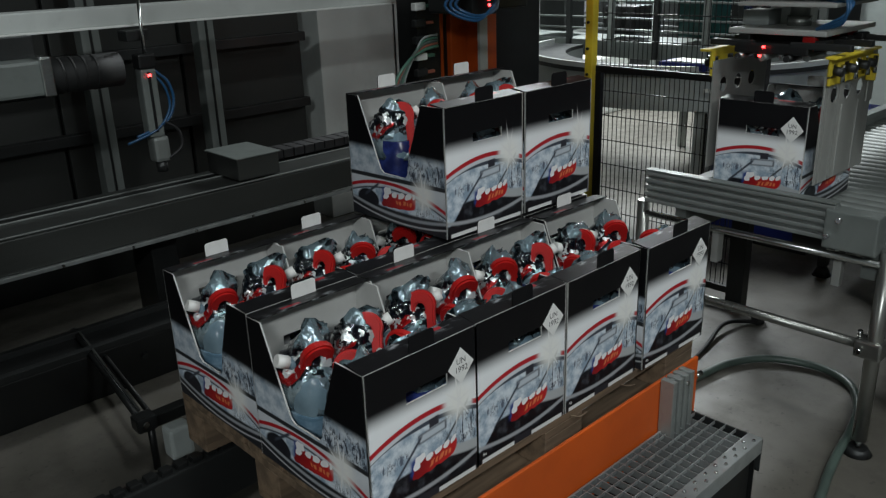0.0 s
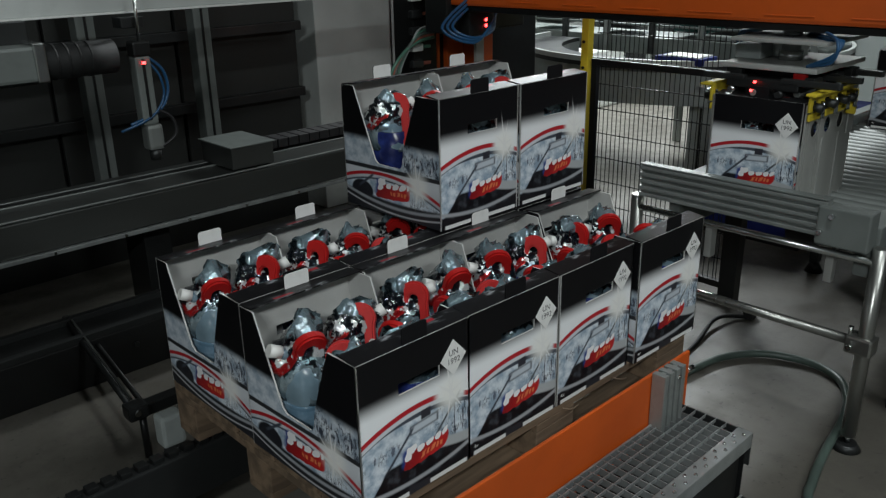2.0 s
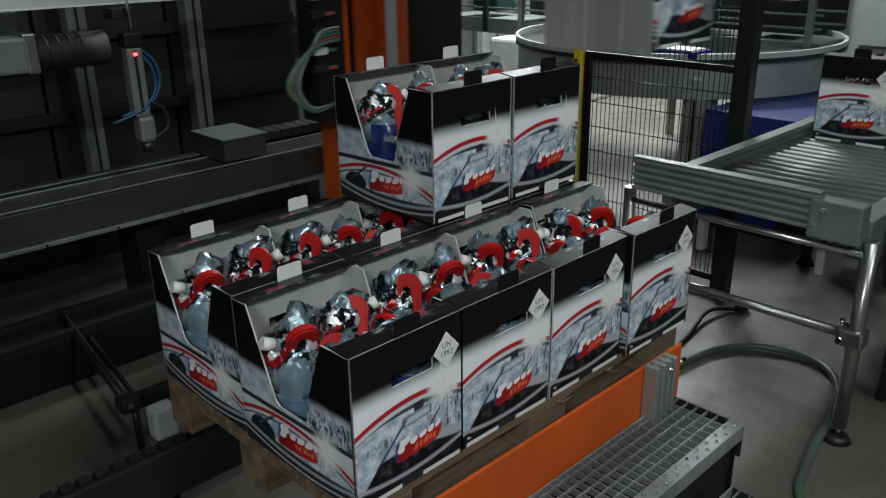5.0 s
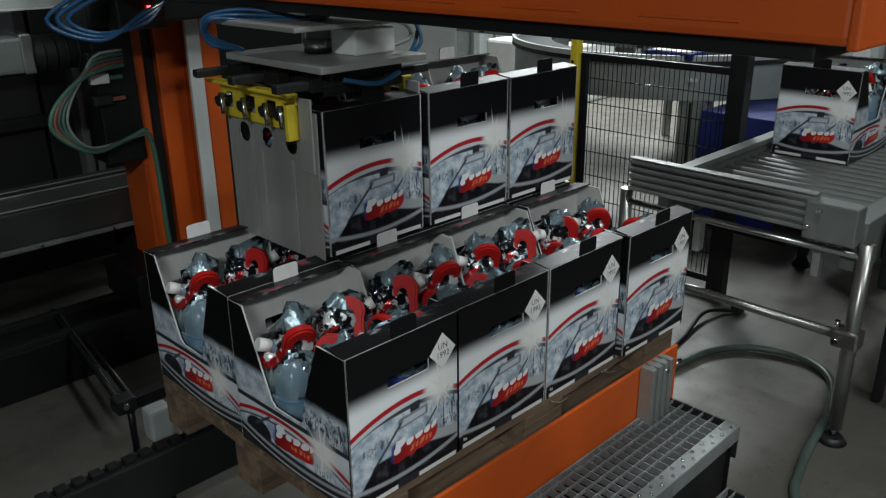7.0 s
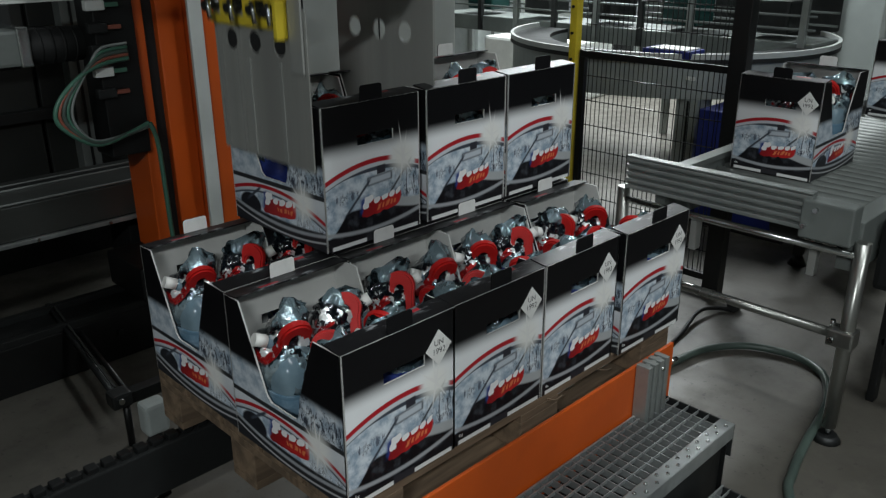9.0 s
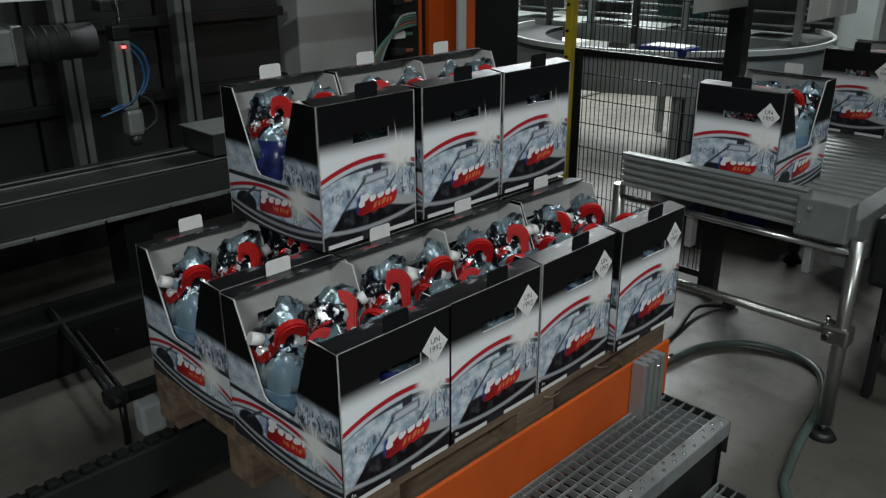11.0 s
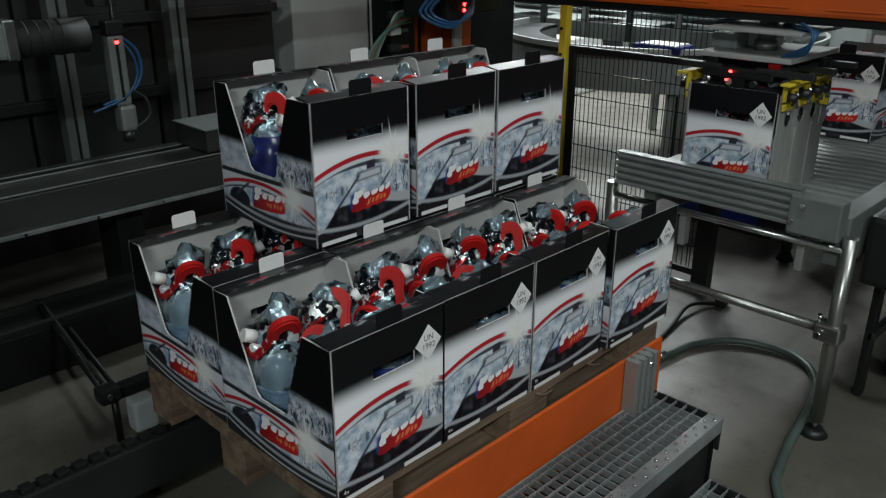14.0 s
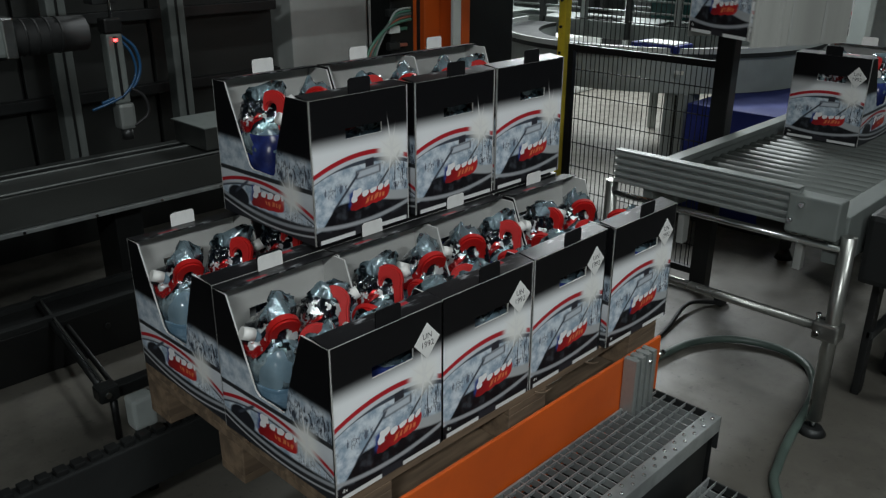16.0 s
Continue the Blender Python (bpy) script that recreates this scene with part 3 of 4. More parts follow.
# ---- roller conveyor ----
def roller_conveyor():
    c = thing("roller_conveyor", "grey steel roller conveyor that feeds the cartons", "conveyor")
    z0, z1, y0, y1 = .212, .334, -.19, .462
    stop = part("stop_profile", box(1.645, y0, z0, 1.665, y1, z1 - .006), "aluminium", c)
    for i in range(5):
        part("rib", box(1.630, y0, z0 + .004 + i * .024, 1.645, y1, z0 + .018 + i * .024, .003), "aluminium", stop)
    part("top_lip", box(1.630, y0, z1 - .006, 1.668, y1, z1, .002), "rail_grey", stop)
    part("end_bracket", box(1.622, -.32, .195, 1.69, -.165, .315, .006), "rail_grey", c)
    for y, z in ((-.21, .29), (-.18, .235)):
        part("bolt", rod((1.608, y, z), (1.624, y, z), .008, 8), "chrome", c)
    part("left_rail", box(1.69, .33, .10, 4.6, .370, .262, .004), "rail_grey", c)
    part("rail_lip", box(1.69, .322, .262, 4.6, .372, .285, .003), "rail_grey", c)
    part("right_rail", box(1.69, -.33, .10, 4.6, -.265, .26, .004), "rail_grey", c)
    r = part("roller", rod((0, .325, ROLL - .025), (0, -.262, ROLL - .025), .0248, 18), "roller_steel", c)
    r.location.x = 1.73
    for i in range(1, 44):
        again("roller", r, c, 1.73 + i * .064)
    part("under_tube", rod((1.66, -.33, .165), (1.66, .47, .165), .012), "chrome", c)
    for x in (2.2, 3.0, 3.8):
        part("cross_member", box(x, -.27, .105, x + .04, .335, .145, .003), "dark_steel", c)
    # near leg with its foot, clamp and cross tube
    leg = part("leg", rod((1.665, -.345, FLOOR + .05), (1.665, -.345, .21), .0225, 18), "stainless", c)
    part("foot", rod((1.665, -.345, FLOOR), (1.665, -.345, FLOOR + .022), .045, 20, r2=.030), "dark_steel", c)
    part("spindle", rod((1.665, -.345, FLOOR + .02), (1.665, -.345, FLOOR + .06), .010), "chrome", c)
    part("clamp", box(1.634, -.376, -.132, 1.696, -.295, -.074, .008), "stainless", c)
    part("clamp_bolt", rod((1.615, -.315, -.105), (1.63, -.315, -.105), .010, 6), "chrome", c)
    part("clamp_bolt", rod((1.665, -.30, -.08), (1.665, -.30, -.055), .008, 6), "chrome", c)
    part("cross_tube", rod((1.665, -.30, -.10), (1.665, .50, -.10), .0155), "stainless", c)
    again("leg", leg, c, m=pose(0, .83, 0))
    part("foot", rod((1.665, .485, FLOOR), (1.665, .485, FLOOR + .022), .045, 20, r2=.03), "dark_steel", c)
    for x in (3.05, 4.3):
        for y in (.36, -.30):
            part("leg", box(x, y - .02, FLOOR + .05, x + .05, y + .02, .1, .004), "dark_steel", c)
            part("foot", rod((x + .025, y, FLOOR), (x + .025, y, FLOOR + .05), .045, 16, r2=.02), "black_steel", c)
    part("motor", rod((2.35, -.1, -.02), (2.35, .2, -.02), .06, 18), "black_steel", c)
    for y in (-.17, -.12):
        part("brace", rod((1.70, y - .03, .17), (2.25, y + .06, -.04), .007), "chrome", c)
    part("brace", box(1.69, .20, .03, 1.73, .225, .14, .004), "plate_steel", c)
    part("sensor_bracket", box(1.70, -.205, .05, 1.73, -.18, .20, .003), "plate_steel", c)
    m = thing("drive_unit", "black drive unit beside the roller conveyor", "drive")
    part("housing", box(1.80, -.58, .02, 2.6, -.345, .25, .02), "black_steel", m)
    part("cable", hose(((1.84, -.44, .04), (1.86, -.47, -.1), (1.93, -.50, -.3), (2.1, -.55, FLOOR + .02)), .016), "rubber", m)
    part("stand", box(2.0, -.372, FLOOR, 2.045, -.345, .03, .004), "black_steel", m)
    part("rear_stand", box(2.40, -.50, FLOOR, 2.45, -.45, .03, .004), "black_steel", m)
    part("cross_bar", box(2.0, -.38, -.25, 2.45, -.355, -.22, .004), "dark_steel", m)
    part("castor", rod((2.25, -.38, FLOOR + .06), (2.25, -.42, FLOOR + .06), .06, 20), "rubber", m)


roller_conveyor()


def floor_hose():
    h = thing("floor_hose", "grey-green corrugated hose curving over the floor", "hose")
    z = FLOOR + .018
    part("tube", hose(((1.60, .27, z), (1.76, .252, z), (1.92, .221, z), (2.055, .124, z), (2.108, -.034, z), (2.06, -.162, z), (1.926, -.245, z), (1.763, -.288, z), (1.576, -.315, z), (1.388, -.354, z), (1.254, -.407, z), (.9, -.68, z), (.6, -.95, z)), .0145, 10), "grey_hose", h)
    c = thing("floor_cable", "thin dark cable lying on the floor", "cable")
    part("wire", hose(((1.5, .3, FLOOR + .008), (1.95, .36, FLOOR + .008), (2.2, .40, FLOOR + .03), (2.35, .33, FLOOR + .008)), .009, 7), "rubber", c)
    part("plug", box(2.33, .31, FLOOR, 2.39, .35, FLOOR + .04, .008), "rubber", c)


floor_hose()


# ---- fence and what lies behind it ----
def fence():
    y = thing("yellow_post", "upright yellow painted fence post with a row of holes", "post")
    part("post", box(2.42, 1.288, FLOOR, 2.465, 1.328, 2.2, .004), "yellow_paint", y)
    part("base_plate", box(2.38, 1.24, FLOOR, 2.52, 1.38, FLOOR + .01, .002), "yellow_paint", y)
    for i in range(12):
        part("hole", rod((2.412, 1.31, -.1 + i * .12), (2.4195, 1.31, -.1 + i * .12), .007, 10), "black_steel", y)
    f = thing("mesh_fence", "black wire mesh safety fence panel", "fence")
    part("post", box(2.42, .444, FLOOR, 2.48, .520, 2.2, .004), "black_steel", f)
    part("frame_bar", box(2.435, .52, .515, 2.465, 1.275, .545, .002), "black_steel", f)
    part("frame_bar", box(2.435, .52, -.41, 2.465, 1.275, -.38, .002), "black_steel", f)
    part("frame_bar", box(2.436, 1.245, -.38, 2.464, 1.275, .515, .002), "black_steel", f)
    v = part("wire", rod((2.45, 0, -.39), (2.45, 0, 2.0), .0022, 6), "black_steel", f)
    v.location.y = .55
    for i in range(1, 30):
        again("wire", v, f, 0, .54 + i * .0245)
    w = part("cross_wire", rod((2.453, .52, 0), (2.453, 1.26, 0), .0026, 6), "black_steel", f)
    w.location.z = -.28
    for i in range(1, 17):
        again("cross_wire", w, f, 0, 0, -.28 + i * .118)


fence()


def ring(cx, cy, z0, z1, r0, r1, n=60, a0=95, a1=318):
    """A curved bar of rectangular section."""
    bm = bmesh.new()
    turn = [radians(a0 + (a1 - a0) * k / n) for k in range(n + 1)]
    vs = [[bm.verts.new((cx + r * math.cos(a), cy + r * math.sin(a), z)) for a in turn] for r, z in ((r0, z0), (r1, z0), (r1, z1), (r0, z1))]
    for i in range(4):
        for k in range(n):
            bm.faces.new((vs[i][k], vs[i][k + 1], vs[(i + 1) % 4][k + 1], vs[(i + 1) % 4][k]))
    for k in (0, n):
        bm.faces.new([v[k] for v in vs])
    bmesh.ops.recalc_face_normals(bm, faces=bm.faces[:])
    return bm


def far_area():
    t = thing("curved_conveyor", "curved grey steel belt conveyor with a white rim", "conveyor")
    part("side_band", ring(4.3, 1.9, .17, .37, 1.02, 1.05), "grey_paint", t)
    part("inner_band", ring(4.3, 1.9, .20, .37, .80, .83), "grey_paint", t)
    part("belt", ring(4.3, 1.9, .37, .395, .80, 1.07), "dark_steel", t)
    part("rim", ring(4.3, 1.9, .395, .425, 1.05, 1.07), "light_grey", t)
    for k in range(3):
        a = radians((100, 150, 244)[k])
        part("leg", rod((4.3 + .92 * math.cos(a), 1.9 + .92 * math.sin(a), FLOOR), (4.3 + .92 * math.cos(a), 1.9 + .92 * math.sin(a), .17), .03), "dark_steel", t)
    for y in (1.205, 1.235):
        part("label_plate", box(3.432, y, .285, 3.437, y + .022, .305), "white_paint", t)
    b = thing("blue_cabinet", "dark blue painted sheet metal cabinet", "cabinet")
    part("body", box(3.3, .55, FLOOR, 4.25, 1.09, .165, .006), "blue_paint", b)
    part("plinth", box(3.28, .53, FLOOR, 4.27, 1.11, FLOOR + .05, .003), "black_steel", b)
    g = thing("table_leg_cover", "grey sheet steel column below the table", "column")
    part("cover", box(3.48, 1.20, FLOOR, 3.64, 1.335, .168, .006), "grey_paint", g)
    part("seam", box(3.474, 1.25, FLOOR, 3.479, 1.262, .16), "black_steel", g)
    p = thing("frame_gate", "upright aluminium profile gate over the feed line", "frame")
    for x, y in ((4.3, .45), (4.3, -.02), (4.9, .22), (4.3, -.42)):
        part("upright", box(x, y, FLOOR, x + .07, y + .09, 2.6, .005), "aluminium", p)
    part("lintel", box(4.3, -.42, 1.5, 4.38, .54, 1.6, .005), "aluminium", p)
    for y in (.07, .29):
        part("pane", box(4.33, y - .05, .35, 4.34, y + .16, 1.5), "green_glass", p)
    s = thing("packing_machine", "large grey packing machine with dark windows", "machine")
    part("body", box(5.6, -1.2, FLOOR, 7.6, .6, 2.2, .02), "dark_steel", s)
    for i in range(4):
        part("window", box(5.585, -1.1 + i * .42, .35, 5.597, -.75 + i * .42, 1.5), "green_glass", s)
    part("louvre_body", box(4.75, -.62, .2, 4.9, -.45, 1.6, .01), "rail_grey", s)
    for i in range(10):
        part("louvre", box(4.74, -.62, .25 + i * .12, 4.75, -.45, .31 + i * .12), "dark_steel", s)
    r = thing("machine_row", "grey packing machines with guards across the hall", "machine")
    for i in range(5):
        part("machine_body", box(6.6 + .5 * (i % 2), 1.2 + i * 1.15, FLOOR, 8.2, 2.15 + i * 1.15, .75 + .25 * ((i * 7) % 3), .02), ("grey_paint", "light_grey", "dark_steel", "light_grey", "grey_paint")[i], r)
        part("guard", box(6.9, 1.3 + i * 1.15, .75, 7.9, 2.0 + i * 1.15, 1.5, .02), ("green_glass", "grey_paint", "blue_paint", "green_glass", "light_grey")[i], r)
        for k in range(3):
            part("upright", box(6.55, 1.25 + i * 1.15 + k * .4, FLOOR, 6.60, 1.30 + i * 1.15 + k * .4, 1.7, .004), "aluminium", r)
    d = thing("bottle_line", "grey bottle conveyor line with guide rails and posts", "conveyor")
    part("bed", box(4.35, .95, .30, 4.75, 4.2, .42, .01), "rail_grey", d)
    for z in (.50, .58, .70):
        for x in (4.36, 4.70):
            part("guide_rail", rod((x, .95, z), (x, 4.2, z), .008, 8), "rail_grey", d)
    for i in range(9):
        part("post", box(4.33, 1.0 + i * .38, FLOOR if i in (0, 8) else .31, 4.37, 1.04 + i * .38, .95 + .22 * (i % 3), .003), ("aluminium", "dark_steel")[i % 2], d)
    for i in range(5):
        part("motor", box(4.42, 1.15 + i * .62, .46, 4.66, 1.42 + i * .62, .66 + .1 * (i % 2), .02), ("dark_steel", "green_glass", "black_steel")[i % 3], d)
    c = thing("control_cabinet", "dark machine cabinet with a tilted blue screen", "cabinet")
    part("body", box(5.0, 1.3, .36, 5.7, 2.4, 1.15, .02), "dark_steel", c)
    for x, y in ((5.05, 1.35), (5.6, 1.35), (5.05, 2.3), (5.6, 2.3)):
        part("leg", box(x, y, FLOOR, x + .05, y + .05, .36, .004), "aluminium", c)
    part("screen", box(4.985, 1.5, .62, 5.0, 1.85, .86, .004), "blue_paint", c)
    for i in range(5):
        part("slat", box(4.985, 1.95, .45 + i * .11, 5.0, 2.35, .50 + i * .11, .003), "light_grey", c)
    q = thing("pallet_stack", "white wrapped goods on the bright hall floor", "goods")
    part("wrap", box(5.4, 3.6, FLOOR, 6.2, 4.6, .1, .03), "white_paint", q)
    w = thing("blue_tray", "flat blue plastic tray on the curved conveyor", "crate")
    part("crate", box(3.42, 1.25, .396, 3.60, 1.55, .44, .01), "blue_paint", w)
    part("sheet", box(3.43, 1.27, .441, 3.58, 1.5, .446, .002), "white_paint", w)


far_area()


# ---- cartons ----
def uv_face(bm, f, fn):
    lay = bm.loops.layers.uv.verify()
    for l in f.loops:
        l[lay].uv = fn(l.vert.co)


def end_panel():
    """An end wall with its hand hole: print outside, grey board inside. It stands in y = 0 and faces -y."""
    us, vs = (0, .102, .214, .30), (0, .243, .268, BH)
    bm = bmesh.new()
    grid = {}
    for i, x in enumerate(us):
        for k, z in enumerate(vs):
            for d, y in enumerate((0, .004)):
                grid[i, k, d] = bm.verts.new((x - .15, y, z))
    for i in range(3):
        for k in range(3):
            if (i, k) == (1, 1):
                continue
            a = bm.faces.new([grid[i, k, 0], grid[i + 1, k, 0], grid[i + 1, k + 1, 0], grid[i, k + 1, 0]])
            b = bm.faces.new([grid[i, k, 1], grid[i, k + 1, 1], grid[i + 1, k + 1, 1], grid[i + 1, k, 1]])
            b.material_index = 1
            uv_face(bm, a, lambda c: ((c.x + .15) / .3, c.z / BH))
    ring = [(1, 1), (2, 1), (2, 2), (1, 2)]
    out = [(0, 0), (1, 0), (2, 0), (3, 0), (3, 1), (3, 2), (3, 3), (2, 3), (1, 3), (0, 3), (0, 2), (0, 1)]
    for loop in (ring, out):
        for p, q in zip(loop, loop[1:] + loop[:1]):
            f = bm.faces.new([grid[(*p, 0)], grid[(*p, 1)], grid[(*q, 1)], grid[(*q, 0)]])
            f.material_index = 1
    bmesh.ops.recalc_face_normals(bm, faces=bm.faces[:])
    return bm


def side_panel():
    """A long wall with its V-shaped cut-out, in x = 0, facing -x; y runs from the front end."""
    outline = [(0, 0), (.4, 0), (.4, BH), (.345, BH), (.262, .150), (.248, .140), (.160, .140), (.150, .150), (.140, .20), (.085, BH), (0, BH)]
    bm = prism(outline, "x", 0, .004)
    bm.faces.ensure_lookup_table()
    for f in bm.faces:
        f.material_index = 1
        if f.calc_center_median().x < .0005:
            f.material_index = 0
            uv_face(bm, f, lambda c: (1 - c.y / .4, c.z / BH))
    for v in bm.verts:
        v.co.y -= .2
    return bm


def rounded(w, h, r, n=4):
    pts = []
    for cx, cz, a0 in ((w - r, h - r, 0), (-w + r, h - r, 90)):
        for k in range(n + 1):
            a = radians(a0 + 90 * k / n)
            pts.append((cx + r * math.cos(a), cz + r * math.sin(a)))
    return [(w, 0)] + pts + [(-w, 0)]


def two(ob, *names):
    ob.data.materials[0] = M[names[0]]
    for n in names[1:]:
        ob.data.materials.append(M[n])
    return ob


def carton(label):
    c = thing("carton", label, "carton", "cartons")
    front = two(part("end_panel", end_panel(), "black_board", c), "carton_print_end", "grey_board")
    front.location.y = -.2
    back = again("end_panel", front, c, m=pose(0, .2, 0, 0, 0, 180))
    left = two(part("side_panel", side_panel(), "black_board", c), "carton_print_side", "grey_board")
    left.location.x = -.15
    again("side_panel", left, c, m=pose(.15, 0, 0, 0, 0, 180))
    part("bottom", box(-.146, -.196, .001, .146, .196, .005), "grey_board", c)
    # inward folds along the ends, with the tongue that stands up from each
    fold = prism([(-.196, BH - .002), (-.150, BH + .004), (-.150, BH + .0075), (-.199, BH + .0015)], "x", -.149, .149)
    fold = part("top_fold", fold, "fold_print", c)
    again("top_fold", fold, c, m=pose(0, 0, 0, 0, 0, 180))
    tongue = prism(rounded(.033, .041, .008), "y", -.1985, -.1955)
    bmesh.ops.translate(tongue, verts=tongue.verts[:], vec=(0, 0, BH - .004))
    for f in tongue.faces:
        f.material_index = 1 if f.calc_center_median().y > -.1958 else 0
    tongue = two(part("tongue", tongue, "black_board", c), "black_board", "label_paper")
    again("tongue", tongue, c, m=pose(0, 0, 0, 0, 0, 180))
    s = .037
    dia = prism([(-s, 0), (0, -s * 1.12), (s, 0), (0, s * 1.12)], "y", -.2012, -.2002)
    d = part("hazard_label", dia, "label_paper", c, "white diamond-shaped paper label")
    d.location = (.103, 0, .270)
    lettering("UN\n1992", .019, pose(0, -.2014, .002, 90), "ink", d)
    lettering("4x", .014, pose(-.128, -.2006, .022, 90), "label_paper", c)
    return c


def crumple(bm, amount, scale, seed):
    for v in bm.verts:
        n = noise.noise_vector(v.co * scale + Vector((seed, 0, 0)))
        v.co += n * amount


def loft(profile, n=16, square=.0):
    """A closed body from rings (half width, half depth, z, x shift)."""
    bm = bmesh.new()
    rings = []
    for a, b, z, dx in profile:
        ring = []
        for k in range(n):
            t = 2 * math.pi * (k + .5) / n
            c, s = math.cos(t), math.sin(t)
            e = 1 - square
            ring.append(bm.verts.new((dx + a * math.copysign(abs(c) ** e, c), b * math.copysign(abs(s) ** e, s), z)))
        rings.append(ring)
    for q, s in zip(rings, rings[1:]):
        for k in range(n):
            f = bm.faces.new((q[k], q[(k + 1) % n], s[(k + 1) % n], s[k]))
            f.smooth = True
    bm.faces.new(rings[0][::-1]), bm.faces.new(rings[-1])
    return bm


def fold_up(bm, seed):
    """Long soft creases and a few sharp ones, stronger towards the top."""
    low, high = min(v.co.z for v in bm.verts), max(v.co.z for v in bm.verts)
    for v in bm.verts:
        f = (v.co.z - low) / (high - low)
        q = Vector((v.co.x * 20, v.co.y * 20, v.co.z * 12)) + Vector((seed, seed * .7, 0))
        soft = noise.noise_vector(q)
        crease = .5 - abs(noise.noise(q * 1.5 + Vector((9, 3, 1)))) * 2.2
        pleat = .5 - abs(math.fmod(abs(math.atan2(v.co.y, v.co.x) * 2.6 + 3 * soft.x + seed), 1.0) - .5) * 2
        out = Vector((v.co.x, v.co.y, 0)).normalized()
        v.co += soft * (.004 + .018 * f) + out * (crease * (.005 + .016 * f) + pleat * .014 * f)
        v.co.z += .030 * f * noise.noise(Vector((v.co.x * 26 + seed, v.co.y * 26, 4)))
    for f in bm.faces:
        f.smooth = True


def bottle(seed, lean, twist, cap):
    b = thing("bottle", "pale blue washer fluid bottle with red handle and white cap", "bottle", "bottles in the cartons")
    body = loft([(.060, .082, .006, 0), (.064, .087, .02, 0), (.064, .087, .17, 0), (.060, .080, .20, 0), (.045, .055, .225, .004), (.02, .02, .235, .006)], 20, .45)
    crumple(body, .004, 14, seed)
    part("bottle_body", body, "blue_bottle", b)
    cap_low = seed in (1.3, 15.2)
    top = .15 if cap_low else .205
    wrap = loft([(.0655, .0885, .03, 0), (.0668, .0898, .10, 0), (.0668, .0898, .15, 0), (.0665 if cap_low else .063, .0890 if cap_low else .083, top + .002, 0)], 20, .45)
    part("side_label", wrap, "pale_label" if seed in (1.3, 15.2) else "blue_label", b)
    # loose glossy sleeve: pulled in over the shoulder and pinched to a fin at the top
    rings = []
    for k in range(19):
        f = k / 18
        rings.append((.066 - .018 * f ** 2, .087 * (1 - f) ** .8 + .010, .155 + .150 * f, -.010 * f * f))
    film = loft(rings, 40, .12)
    fold_up(film, seed)
    part("film_label", film, "label_film", b)
    # flat hooked grip: a broad loop with a narrow hole, one leg drawn down the shoulder
    steps = 14
    arc = [math.pi * (1.10 - 1.20 * k / steps) for k in range(steps + 1)]
    outer = [(-.058, .120)] + [(.044 * math.cos(a), .270 + .042 * math.sin(a)) for a in arc] + [(.050, .205)]
    inner = [(-.034, .120)] + [(.015 * math.cos(a), .258 + .018 * math.sin(a)) for a in arc] + [(.022, .205)]
    grip = prism(outer + inner[::-1], "y", -.011, .011)
    bmesh.ops.bevel(grip, geom=[e for e in grip.edges if abs(e.verts[0].co.y - e.verts[1].co.y) < 1e-5], offset=.005, segments=2, affect="EDGES")
    h = part("handle", grip, "red_plastic", b)
    h.matrix_basis = pose(0, .036, .004) @ pose(0, 0, .25, lean, 0, twist) @ Matrix.Diagonal((.84, 1, .88, 1)) @ pose(0, 0, -.25)
    c = rod((0, 0, 0), (0, 0, .028), .0142, 20)
    part("cap", c, "cap_plastic", b).matrix_basis = (pose(-.052, .020, .262, -20, -62, 0) if cap else pose(.050, .004, .258, 15, 66, 0))
    part("neck", (rod((-.03, .02, .235), (-.054, .02, .264), .011, 12) if cap else rod((.03, .004, .235), (.052, .004, .260), .011, 12)), "blue_bottle", b)
    return b


BOTTLES = [bottle(1.3, -18, -40, 0), bottle(7.9, 16, -62, 1), bottle(15.2, -26, -15, 0), bottle(23.6, 30, -50, 1), bottle(31.1, 12, -84, 0)]
SPOTS = ((-.072, -.098), (.072, -.098), (-.072, .098), (.072, .098))
TURNS = ((35, -20, 140, 200), (10, 170, -60, 75), (-35, 60, 190, 15), (80, -50, 20, 150))
used = set()


def bottle_copy(i, m):
    src = BOTTLES[i % 5]
    if i % 5 not in used:
        used.add(i % 5)
        src.matrix_basis = m
        return src
    return copy_thing(src, m)


def fill(k):
    """Poses of the four bottles in a carton, in the carton's space."""
    out = []
    for i, (x, y) in enumerate(SPOTS):
        rnd = random.Random(k * 17 + i)
        out.append(pose(x + rnd.uniform(-.001, .001), y + rnd.uniform(-.002, .002), .006 + rnd.uniform(-.002, .012), rnd.uniform(-1, 1), rnd.uniform(-1, 1), (0 if y < 0 else 180) + rnd.uniform(-4, 4)))
    return out


FIRST = carton("black and white printed carton of four bottles on the pallet")
count = 0


def place_carton(m, label=""):
    """A filled carton at the pose m; returns the carton and its bottles with their poses in it."""
    global count
    ob = FIRST if count == 0 else copy_thing(FIRST, m)
    ob.matrix_basis = m
    if label:
        ob["label"] = label
    inside = []
    for i, p in enumerate(fill(count)):
        inside.append((bottle_copy(count * 4 + i, m @ p), p))
    count += 1
    return ob, inside


# bottom layer: front row shows its hazard labels, back row is turned round
for i, x in enumerate((.145, .447, .748, 1.066)):
    place_carton(pose(x, (.198, .200, .199, .184)[i], 0, 0, 0, (.4, -.3, .3, -.8)[i]))
for i, x in enumerate((.150, .452, .753, 1.062)):
    place_carton(pose(x, .602, 0, 0, 0, 180 + (-.3, .5, -.4, .3)[i]))
